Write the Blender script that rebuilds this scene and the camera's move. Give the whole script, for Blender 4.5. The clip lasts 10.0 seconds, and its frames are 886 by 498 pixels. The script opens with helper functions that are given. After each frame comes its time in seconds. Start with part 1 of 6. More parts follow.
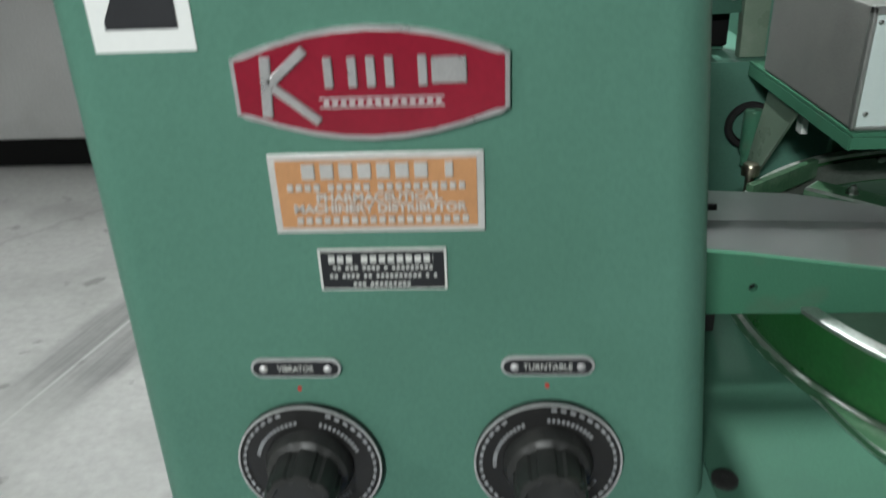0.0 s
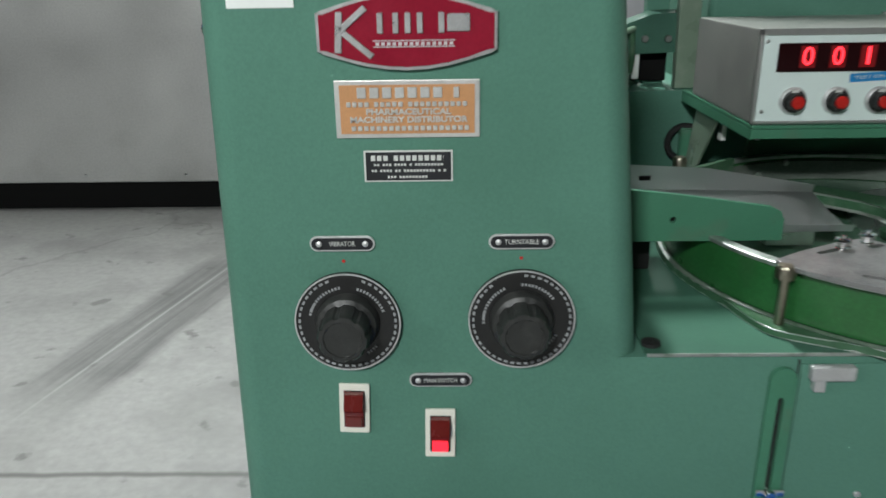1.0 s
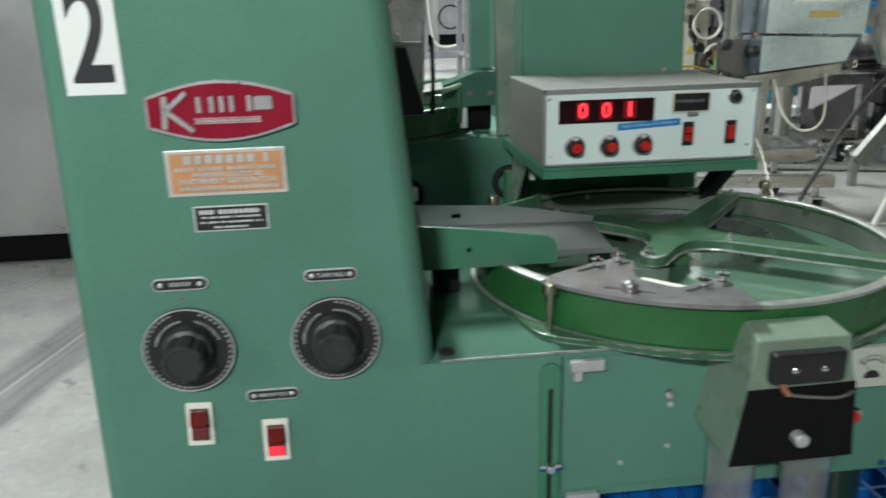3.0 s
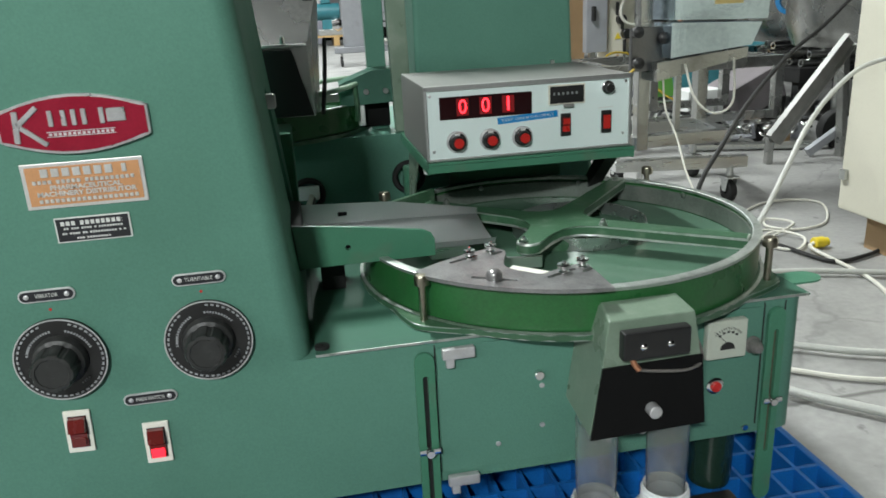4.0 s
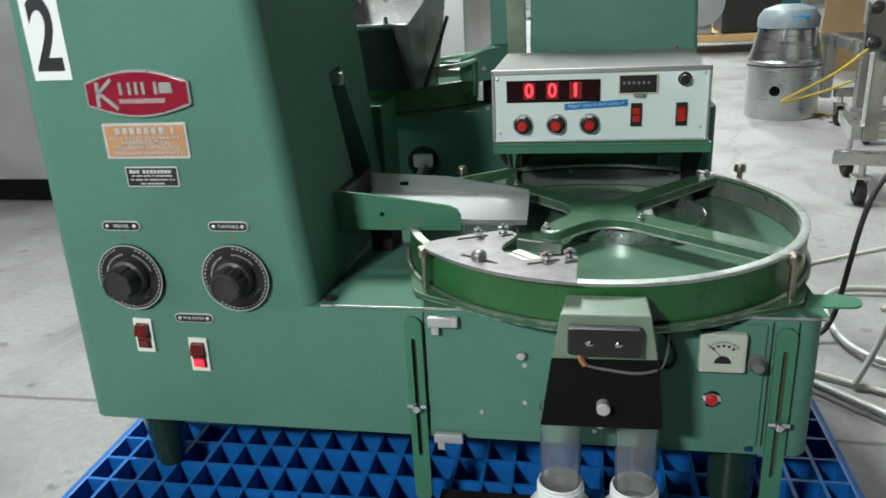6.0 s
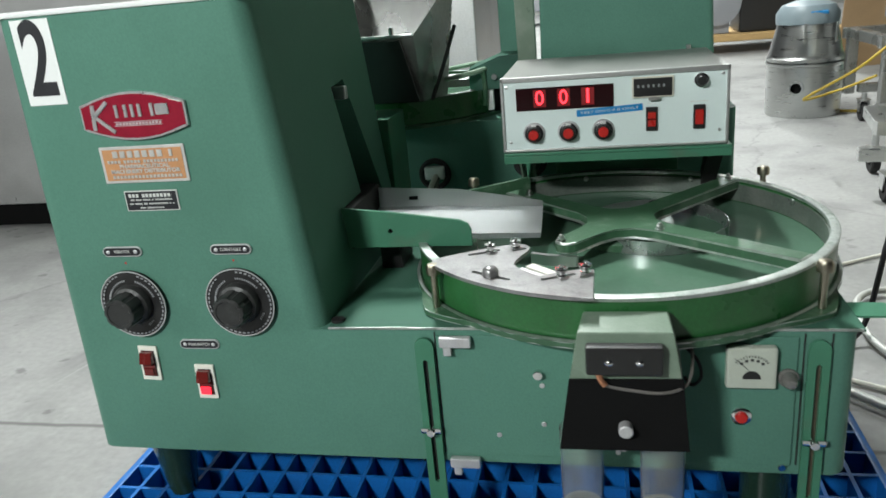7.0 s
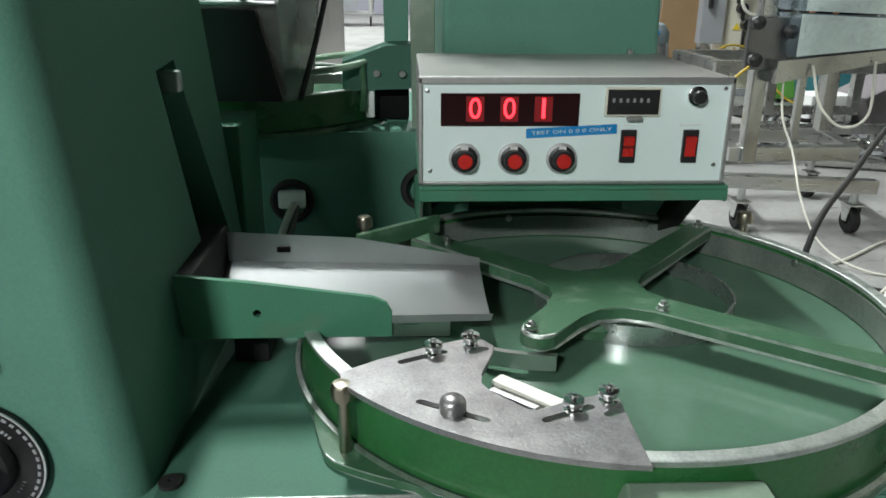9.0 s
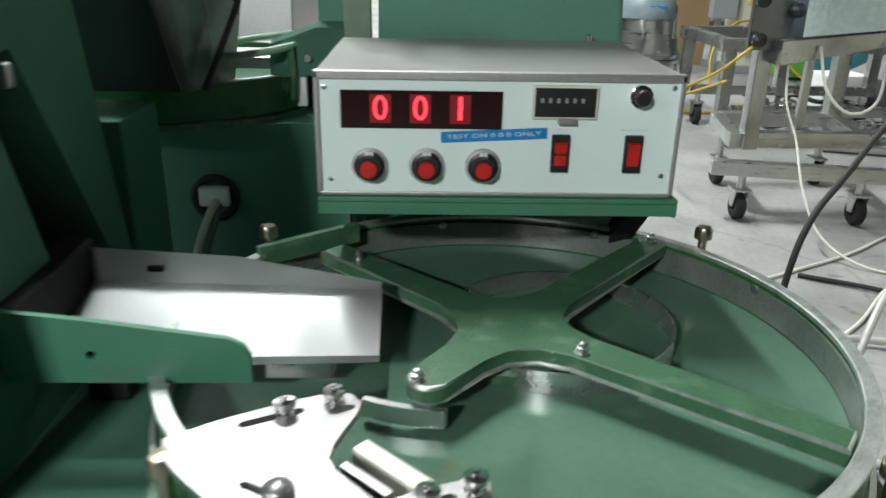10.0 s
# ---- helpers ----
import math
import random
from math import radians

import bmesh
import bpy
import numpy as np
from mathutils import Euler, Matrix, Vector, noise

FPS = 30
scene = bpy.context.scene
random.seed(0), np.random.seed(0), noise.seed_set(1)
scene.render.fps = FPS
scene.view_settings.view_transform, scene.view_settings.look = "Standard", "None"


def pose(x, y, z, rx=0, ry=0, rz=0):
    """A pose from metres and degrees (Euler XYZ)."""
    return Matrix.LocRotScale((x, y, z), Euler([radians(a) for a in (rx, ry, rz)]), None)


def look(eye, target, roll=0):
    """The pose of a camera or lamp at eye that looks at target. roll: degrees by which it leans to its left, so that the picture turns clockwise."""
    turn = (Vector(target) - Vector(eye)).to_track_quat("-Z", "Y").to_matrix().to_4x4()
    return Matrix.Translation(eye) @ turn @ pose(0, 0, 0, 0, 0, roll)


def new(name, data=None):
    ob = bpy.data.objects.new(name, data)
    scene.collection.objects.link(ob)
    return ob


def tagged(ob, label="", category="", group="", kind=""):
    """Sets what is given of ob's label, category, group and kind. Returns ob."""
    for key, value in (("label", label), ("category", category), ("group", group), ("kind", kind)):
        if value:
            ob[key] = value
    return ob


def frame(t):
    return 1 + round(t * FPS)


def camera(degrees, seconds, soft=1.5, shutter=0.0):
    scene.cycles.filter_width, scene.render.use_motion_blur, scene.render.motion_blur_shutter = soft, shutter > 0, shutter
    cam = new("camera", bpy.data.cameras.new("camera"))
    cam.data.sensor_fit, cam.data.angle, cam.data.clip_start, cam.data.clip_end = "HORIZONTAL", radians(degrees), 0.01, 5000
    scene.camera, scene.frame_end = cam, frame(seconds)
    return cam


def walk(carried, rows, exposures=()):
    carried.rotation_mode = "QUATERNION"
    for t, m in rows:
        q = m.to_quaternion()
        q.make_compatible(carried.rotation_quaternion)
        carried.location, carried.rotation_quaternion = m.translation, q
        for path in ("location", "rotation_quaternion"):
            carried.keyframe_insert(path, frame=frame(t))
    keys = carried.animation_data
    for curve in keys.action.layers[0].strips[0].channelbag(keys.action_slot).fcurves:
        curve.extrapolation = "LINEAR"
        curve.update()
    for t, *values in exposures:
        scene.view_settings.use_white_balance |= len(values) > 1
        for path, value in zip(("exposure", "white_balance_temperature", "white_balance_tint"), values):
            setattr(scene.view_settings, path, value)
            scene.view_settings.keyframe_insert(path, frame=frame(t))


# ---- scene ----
import collections

cam = camera(60.5, 10.0, 1.6, 0.5)
PATH = [
    (0, (-0.029, -0.009, 0.766), (-0.152, 1.781, -0.118), -2.6),
    (0.2, (-0.032, -0.048, 0.724), (-0.147, 1.801, -0.031), -2.9),
    (0.5, (-0.042, -0.106, 0.7), (-0.167, 1.791, 0.077), -0.7),
    (1, (-0.047, -0.218, 0.721), (-0.089, 1.659, 0.034), -0.9),
    (1.5, (-0.051, -0.295, 0.753), (-0.006, 1.606, 0.134), 1.1),
    (2, (-0.052, -0.326, 0.76), (0.041, 1.578, 0.153), 0.5),
    (2.5, (-0.033, -0.338, 0.756), (0.084, 1.565, 0.15), -0.5),
    (3, (0.032, -0.353, 0.762), (0.245, 1.542, 0.159), -1.4),
    (3.2, (0.058, -0.363, 0.768), (0.318, 1.527, 0.168), -1.1),
    (4.3, (0.12, -0.406, 0.772), (0.462, 1.46, 0.138), -3.1),
    (4.5, (0.117, -0.416, 0.767), (0.459, 1.461, 0.166), -2.7),
    (5, (0.166, -0.426, 0.761), (0.405, 1.447, 0.104), -1.6),
    (5.2, (0.228, -0.43, 0.766), (0.341, 1.447, 0.083), -1.7),
    (5.5, (0.309, -0.443, 0.785), (0.042, 1.413, 0.092), -2.8),
    (5.7, (0.366, -0.457, 0.793), (0.024, 1.388, 0.1), -1.9),
    (6.8, (0.439, -0.431, 0.796), (0.037, 1.409, 0.124), -7.3),
    (7, (0.418, -0.417, 0.79), (0.004, 1.425, 0.128), -5.3),
    (7.5, (0.35, -0.31, 0.779), (0.081, 1.557, 0.115), -2.9),
    (7.8, (0.311, -0.2, 0.776), (0.2, 1.693, 0.139), -3.1),
    (8, (0.296, -0.151, 0.769), (0.291, 1.754, 0.161), -2.9),
    (8.5, (0.272, -0.094, 0.752), (0.336, 1.802, 0.12), -0.7),
    (9, (0.27, -0.078, 0.746), (0.365, 1.8, 0.068), 0.5),
    (9.5, (0.295, -0.053, 0.763), (0.405, 1.808, 0.038), 1.5),
    (10, (0.37, 0.024, 0.753), (0.426, 1.877, 0.005), 1.1),
]
walk(cam, [(t, look(eye, target, roll)) for t, eye, target, roll in PATH],
     exposures=((0, -0.20), (1.5, -0.18), (3, -0.10), (4.5, -0.03), (7.5, 0.03), (8.5, -0.05), (10, -0.04)))

# ---- light ----
world = bpy.data.worlds.new("hall")
scene.world = world
world.use_nodes = True
world.node_tree.nodes["Background"].inputs[0].default_value = (0.75, 0.82, 0.80, 1)
world.node_tree.nodes["Background"].inputs[1].default_value = 0.006


def ceiling_lamp(x, y, z, sx, sy, watts, tilt=0, turn=0, colour=(0.95, 1.0, 0.99)):
    data = bpy.data.lights.new("strip_light", "AREA")
    data.shape, data.size, data.size_y, data.energy, data.color = "RECTANGLE", sx, sy, watts, colour
    ob = new("strip_light", data)
    ob.location = (x, y, z)
    ob.rotation_euler = (radians(tilt), 0, radians(turn))
    return ob


# x, y, height of the tubes, length along y, watts, tilt from straight down, turn
# no fixture is in view; places, heights and watts are chosen for their light
LAMPS = [(-0.62, -1.66, 1.86, 0.3, 52, 74, -14), (-6.4, -3.4, 3.2, 1.6, 110, 72, -60), (-0.50, 2.70, 4.3, 1.4, 330, 0, 0),
         (1.2, 8.6, 4.6, 1.6, 280, 0, 0), (-1.6, 6.4, 4.6, 1.6, 120, 0, 0), (-1.2, 11.5, 4.6, 1.6, 460, 0, 0)]

# ---- materials ----


def mat(name, colour, rough=0.5, metal=0.0, var=0.12, scale=30.0, fine=400.0, bump=0.05, dirt=0.0, dirt_colour=(0.05, 0.05, 0.045),
        stretch=(1, 1, 1), rough_var=0.1, coat=0.0, dirt_scale=8.0, dirt_edge=(0.55, 0.7), random_tint=0.0):
    m = bpy.data.materials.new(name)
    m.use_nodes = True
    nt = m.node_tree
    N, L = nt.nodes, nt.links
    b = N["Principled BSDF"]
    b.inputs["Metallic"].default_value = metal
    b.inputs["Coat Weight"].default_value = coat
    b.inputs["Coat Roughness"].default_value = 0.15
    tc = N.new("ShaderNodeTexCoord")
    mp = N.new("ShaderNodeMapping")
    mp.inputs["Scale"].default_value = stretch
    L.new(tc.outputs["Object"], mp.inputs["Vector"])

    def noise_node(s, detail):
        n = N.new("ShaderNodeTexNoise")
        n.inputs["Scale"].default_value, n.inputs["Detail"].default_value = s, detail
        L.new(mp.outputs["Vector"], n.inputs["Vector"])
        return n

    big, small = noise_node(scale, 4), noise_node(fine, 3)
    add = N.new("ShaderNodeMath")
    add.operation = "ADD"
    L.new(big.outputs["Fac"], add.inputs[0])
    L.new(small.outputs["Fac"], add.inputs[1])
    ramp = N.new("ShaderNodeMapRange")
    ramp.inputs["From Min"].default_value, ramp.inputs["From Max"].default_value = 0.6, 1.4
    ramp.inputs["To Min"].default_value, ramp.inputs["To Max"].default_value = 1 - var, 1 + var
    L.new(add.outputs[0], ramp.inputs["Value"])
    mul = N.new("ShaderNodeMixRGB")
    mul.blend_type, mul.inputs["Fac"].default_value = "MULTIPLY", 1.0
    mul.inputs["Color1"].default_value = (*colour, 1)
    L.new(ramp.outputs["Result"], mul.inputs["Color2"])
    out = mul.outputs["Color"]
    if random_tint:
        info = N.new("ShaderNodeObjectInfo")
        r2 = N.new("ShaderNodeMapRange")
        r2.inputs["To Min"].default_value, r2.inputs["To Max"].default_value = 1 - random_tint, 1 + random_tint
        L.new(info.outputs["Random"], r2.inputs["Value"])
        m3 = N.new("ShaderNodeMixRGB")
        m3.blend_type, m3.inputs["Fac"].default_value = "MULTIPLY", 1.0
        L.new(out, m3.inputs["Color1"])
        L.new(r2.outputs["Result"], m3.inputs["Color2"])
        out = m3.outputs["Color"]
    if dirt:
        dn = noise_node(dirt_scale, 6)
        dr = N.new("ShaderNodeMapRange")
        dr.inputs["From Min"].default_value, dr.inputs["From Max"].default_value = dirt_edge
        dr.inputs["To Max"].default_value = dirt
        L.new(dn.outputs["Fac"], dr.inputs["Value"])
        dm = N.new("ShaderNodeMixRGB")
        dm.inputs["Color2"].default_value = (*dirt_colour, 1)
        L.new(dr.outputs["Result"], dm.inputs["Fac"])
        L.new(out, dm.inputs["Color1"])
        out = dm.outputs["Color"]
    L.new(out, b.inputs["Base Color"])
    rr = N.new("ShaderNodeMapRange")
    rr.inputs["To Min"].default_value, rr.inputs["To Max"].default_value = max(0.02, rough - rough_var), min(1, rough + rough_var)
    L.new(big.outputs["Fac"], rr.inputs["Value"])
    L.new(rr.outputs["Result"], b.inputs["Roughness"])
    if bump:
        bp = N.new("ShaderNodeBump")
        bp.inputs["Strength"].default_value, bp.inputs["Distance"].default_value = bump, 0.002
        L.new(small.outputs["Fac"], bp.inputs["Height"])
        L.new(bp.outputs["Normal"], b.inputs["Normal"])
    return m


def glow(name, colour, strength, base=(0.02, 0.0, 0.0)):
    m = bpy.data.materials.new(name)
    m.use_nodes = True
    b = m.node_tree.nodes["Principled BSDF"]
    b.inputs["Base Color"].default_value = (*base, 1)
    b.inputs["Emission Color"].default_value = (*colour, 1)
    b.inputs["Emission Strength"].default_value = strength
    return m


GREEN = mat("machine_green_paint", (0.095, 0.221, 0.167), 0.45, 0, 0.11, 7, 420, 0.15, 0.30, (0.065, 0.155, 0.110), dirt_scale=5)
GREEN.node_tree.nodes["Principled BSDF"].inputs["Specular IOR Level"].default_value = 0.09
GREEN_DARK = mat("worn_green_paint", (0.060, 0.195, 0.120), 0.36, 0, 0.12, 14, 700, 0.12, 0.5, (0.10, 0.14, 0.10), dirt_scale=25)
GREEN_DARK.node_tree.nodes["Principled BSDF"].inputs["Specular IOR Level"].default_value = 0.25
DECK_GREEN = mat("worn_deck_paint", (0.052, 0.140, 0.096), 0.55, 0, 0.14, 14, 500, 0.15, 0.5, (0.045, 0.11, 0.08), dirt_scale=16, dirt_edge=(0.48, 0.72))
DECK_GREEN.node_tree.nodes["Principled BSDF"].inputs["Specular IOR Level"].default_value = 0.15
SLOT_RUST = mat("rusty_slot_paint", (0.075, 0.062, 0.040), 0.6, 0, 0.4, 90, 500, 0.2)
RIM_GREEN = mat("grass_green_paint", (0.020, 0.108, 0.030), 0.30, 0, 0.25, 20, 300, 0.10, 0.5, (0.03, 0.09, 0.035), dirt_scale=30)
SPIDER_GREEN = mat("scuffed_green_casting", (0.042, 0.112, 0.058), 0.35, 0, 0.25, 30, 350, 0.2, 0.55, (0.16, 0.24, 0.17), dirt_scale=40)
DISC_GREEN = mat("glossy_green_disc", (0.080, 0.155, 0.106), 0.13, 0, 0.08, 6, 200, 0.01, 0.3, (0.11, 0.2, 0.14), rough_var=0.06, dirt_scale=12)
DISC_GREEN.node_tree.nodes["Principled BSDF"].inputs["Specular IOR Level"].default_value = 0.4
STEEL = mat("brushed_stainless", (0.56, 0.57, 0.56), 0.30, 1.0, 0.10, 12, 500, 0.04, stretch=(1, 1, 8))
STEEL_DULL = mat("dull_stainless", (0.56, 0.56, 0.55), 0.40, 0.85, 0.12, 5, 160, 0.05, 0.3, (0.25, 0.25, 0.24), dirt_scale=3)
FRAME_STEEL = mat("grubby_frame_steel", (0.42, 0.425, 0.41), 0.27, 0.95, 0.22, 7, 160, 0.08, 0.5, (0.19, 0.18, 0.165), dirt_scale=9)
# bluish reflections of the polished steel are mixed into its base colour
POLISHED = mat("polished_stainless", (0.58, 0.70, 0.78), 0.20, 1.0, 0.18, 8, 60, 0.35, 0.4, (0.34, 0.40, 0.46), dirt_scale=14, rough_var=0.10)
BAND_STEEL = mat("dark_band_steel", (0.46, 0.50, 0.48), 0.28, 0.9, 0.15, 30, 400, 0.05)
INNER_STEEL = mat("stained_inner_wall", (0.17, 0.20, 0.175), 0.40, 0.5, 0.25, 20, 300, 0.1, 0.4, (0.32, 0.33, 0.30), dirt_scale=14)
GATE_ALU = mat("dull_gate_aluminium", (0.33, 0.325, 0.325), 0.38, 0.80, 0.26, 45, 500, 0.16, 0.55, (0.20, 0.20, 0.20), dirt_scale=60)
TRAY_STEEL = mat("polished_tray_steel", (0.54, 0.56, 0.56), 0.30, 0.85, 0.0, 20, 500, 0.0, rough_var=0.0)
ALU = mat("worn_aluminium", (0.62, 0.62, 0.62), 0.48, 0.6, 0.14, 40, 600, 0.10, 0.35, (0.35, 0.35, 0.35), dirt_scale=60)
EDGE = mat("bare_metal_edge", (0.50, 0.54, 0.51), 0.46, 0.85, 0.25, 60, 500, 0.15, 0.45, (0.06, 0.16, 0.08), dirt_scale=70)
CHROME = mat("chrome", (0.80, 0.80, 0.80), 0.10, 1.0, 0.03, 30, 300, 0.0, rough_var=0.04)
BADGE_CHROME = mat("worn_badge_chrome", (0.74, 0.74, 0.74), 0.30, 0.75, 0.12, 90, 600, 0.05)
BRASS = mat("tarnished_nickel", (0.36, 0.33, 0.26), 0.32, 1.0, 0.2, 120, 900, 0.1)
BLACK = mat("black_plastic", (0.014, 0.014, 0.014), 0.38, 0, 0.25, 60, 800, 0.08)
GREY_GREEN = mat("grey_green_enamel", (0.17, 0.235, 0.175), 0.30, 0, 0.10, 30, 400, 0.06, 0.3, (0.30, 0.33, 0.28), dirt_scale=30, coat=0.2)
FOOT_GREEN = mat("dark_foot_enamel", (0.016, 0.040, 0.028), 0.22, 0, 0.2, 30, 300, 0.05, coat=0.3)
KNOB_BLACK = mat("dusty_black_knob", (0.023, 0.024, 0.023), 0.44, 0, 0.35, 90, 700, 0.10, 0.5, (0.055, 0.055, 0.052), dirt_scale=70)
# matt black of real plates; also stands in for shade inside openings
BLACK_MATT = mat("matt_black_and_shade", (0.005, 0.005, 0.005), 0.85, 0, 0.3, 40, 700, 0.1)
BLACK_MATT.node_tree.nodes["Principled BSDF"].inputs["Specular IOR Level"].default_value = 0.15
RUBBER = mat("dark_rubber", (0.012, 0.012, 0.012), 0.7, 0, 0.3, 40, 500, 0.2)
ENAMEL = mat("red_enamel", (0.26, 0.010, 0.028), 0.22, 0, 0.12, 40, 300, 0.0, coat=0.5)
ORANGE = mat("orange_plate_paint", (0.52, 0.26, 0.115), 0.4, 0, 0.12, 60, 500, 0.1)
WHITE_PLASTIC = mat("white_plastic", (0.80, 0.79, 0.70), 0.4, 0, 0.04, 60, 500, 0.03)
METER_PLASTIC = mat("aged_meter_plastic", (0.50, 0.54, 0.46), 0.35, 0, 0.06, 60, 400, 0.02)
CARD = mat("white_card", (0.80, 0.82, 0.80), 0.6, 0, 0.03, 20, 400, 0.02)
PLATE_ALU = mat("bright_plate_aluminium", (0.68, 0.67, 0.65), 0.34, 0.45, 0.12, 80, 600, 0.08)
INK = mat("black_ink", (0.010, 0.011, 0.014), 0.5, 0, 0.2, 60, 500, 0.0)
DIM_PRINT = mat("faded_print", (0.26, 0.27, 0.27), 0.5, 0, 0.2, 60, 500, 0.0)
DIAL_PRINT = mat("grey_dial_print", (0.34, 0.35, 0.36), 0.5, 0, 0.2, 60, 500, 0.0)
PRINT = mat("pale_print", (0.62, 0.63, 0.60), 0.5, 0, 0.1, 60, 500, 0.0)
PANEL_WHITE = mat("pale_enamel_panel", (0.68, 0.78, 0.76), 0.4, 0, 0.03, 20, 500, 0.03)
GREY_CASE = mat("grey_painted_case", (0.30, 0.30, 0.285), 0.40, 0.35, 0.16, 30, 600, 0.15)
DARK_RED = mat("dark_red_rocker", (0.13, 0.010, 0.008), 0.25, 0, 0.15, 60, 300, 0.0, coat=0.3)
RED = mat("red_plastic", (0.50, 0.018, 0.014), 0.3, 0, 0.1, 60, 300, 0.0)
RED_GLOW = glow("lit_red_lens", (1.0, 0.02, 0.04), 2.2)
DIGIT_GLOW = glow("neon_digit", (1.0, 0.02, 0.03), 6.0)
# weak emission imitates the red halo that the lit digits spread
DIGIT_DIM = glow("digit_window_haze", (1.0, 0.0, 0.01), 0.13, (0.03, 0.002, 0.003))
SMOKED = mat("smoked_red_window", (0.018, 0.003, 0.004), 0.15, 0, 0.1, 60, 300, 0.0)
TAPE = mat("blue_embossed_tape", (0.012, 0.21, 0.50), 0.3, 0, 0.08, 60, 300, 0.0)
BLUE = mat("blue_pallet_plastic", (0.006, 0.125, 0.42), 0.42, 0, 0.2, 10, 300, 0.08, 0.35, (0.02, 0.06, 0.2), dirt_scale=8)
CLEAR = mat("hazy_clear_plastic", (0.95, 0.96, 0.95), 0.14, 0, 0.01, 30, 300, 0.0, rough_var=0.0)
CLEAR.node_tree.nodes["Principled BSDF"].inputs["Transmission Weight"].default_value = 0.93
CLEAR.node_tree.nodes["Principled BSDF"].inputs["IOR"].default_value = 1.25
LENS = mat("clear_lamp_lens", (0.16, 0.155, 0.145), 0.15, 0, 0.2, 200, 600, 0.1, coat=0.6)
BOTTLE = mat("white_bottle_plastic", (0.82, 0.84, 0.84), 0.35, 0, 0.02, 20, 300, 0.0)
COPPER = mat("copper_sleeve", (0.55, 0.25, 0.14), 0.4, 0.6, 0.1, 60, 300, 0.0)
GREY_WIRE = mat("grey_cable", (0.14, 0.13, 0.12), 0.5, 0, 0.1, 60, 300, 0.0)
WHITE_WIRE = mat("white_cable", (0.66, 0.65, 0.58), 0.5, 0, 0.1, 30, 300, 0.0)
CONDUIT = mat("grey_conduit", (0.48, 0.49, 0.46), 0.45, 0.2, 0.1, 200, 300, 0.1)
HOSE_YELLOW = mat("dull_yellow_hose", (0.48, 0.34, 0.03), 0.5, 0, 0.15, 30, 300, 0.0)
YELLOW = mat("yellow_plastic", (0.72, 0.55, 0.03), 0.4, 0, 0.1, 60, 300, 0.0)
CREAM = mat("cream_cabinet_paint", (0.62, 0.60, 0.50), 0.45, 0, 0.05, 6, 300, 0.03, 0.2, (0.42, 0.40, 0.33), dirt_scale=2)
WOOD = mat("pine_wood", (0.50, 0.33, 0.14), 0.7, 0, 0.2, 10, 120, 0.2, stretch=(1, 8, 8))
CARDBOARD = mat("cardboard", (0.36, 0.24, 0.13), 0.8, 0, 0.12, 10, 200, 0.1)
TEAL = mat("teal_motor_paint", (0.03, 0.16, 0.19), 0.4, 0, 0.15, 20, 200, 0.1)
GREY_PAINT = mat("grey_machine_paint", (0.28, 0.29, 0.31), 0.45, 0, 0.1, 10, 300, 0.05, 0.4, (0.15, 0.15, 0.15), dirt_scale=6)
WALL_PAINT = mat("pale_wall_paint", (0.42, 0.42, 0.44), 0.7, 0, 0.06, 1.5, 60, 0.1, 0.35, (0.40, 0.40, 0.42), dirt_scale=0.7)
# unseen walls and ceiling, kept dark so that shadows get little fill
DARK_WALL = mat("dark_unseen_wall", (0.045, 0.045, 0.048), 0.6, 0, 0.1, 1.5, 60, 0.1)
CEIL_PAINT = mat("dark_unseen_ceiling", (0.06, 0.06, 0.06), 0.7, 0, 0.08, 1.0, 30, 0.1)
TUBE_GLOW = glow("lamp_tube", (1.0, 0.97, 0.90), 9.0, (0.8, 0.8, 0.8))
SACK = mat("white_sack", (0.72, 0.72, 0.74), 0.7, 0, 0.08, 5, 60, 0.3)


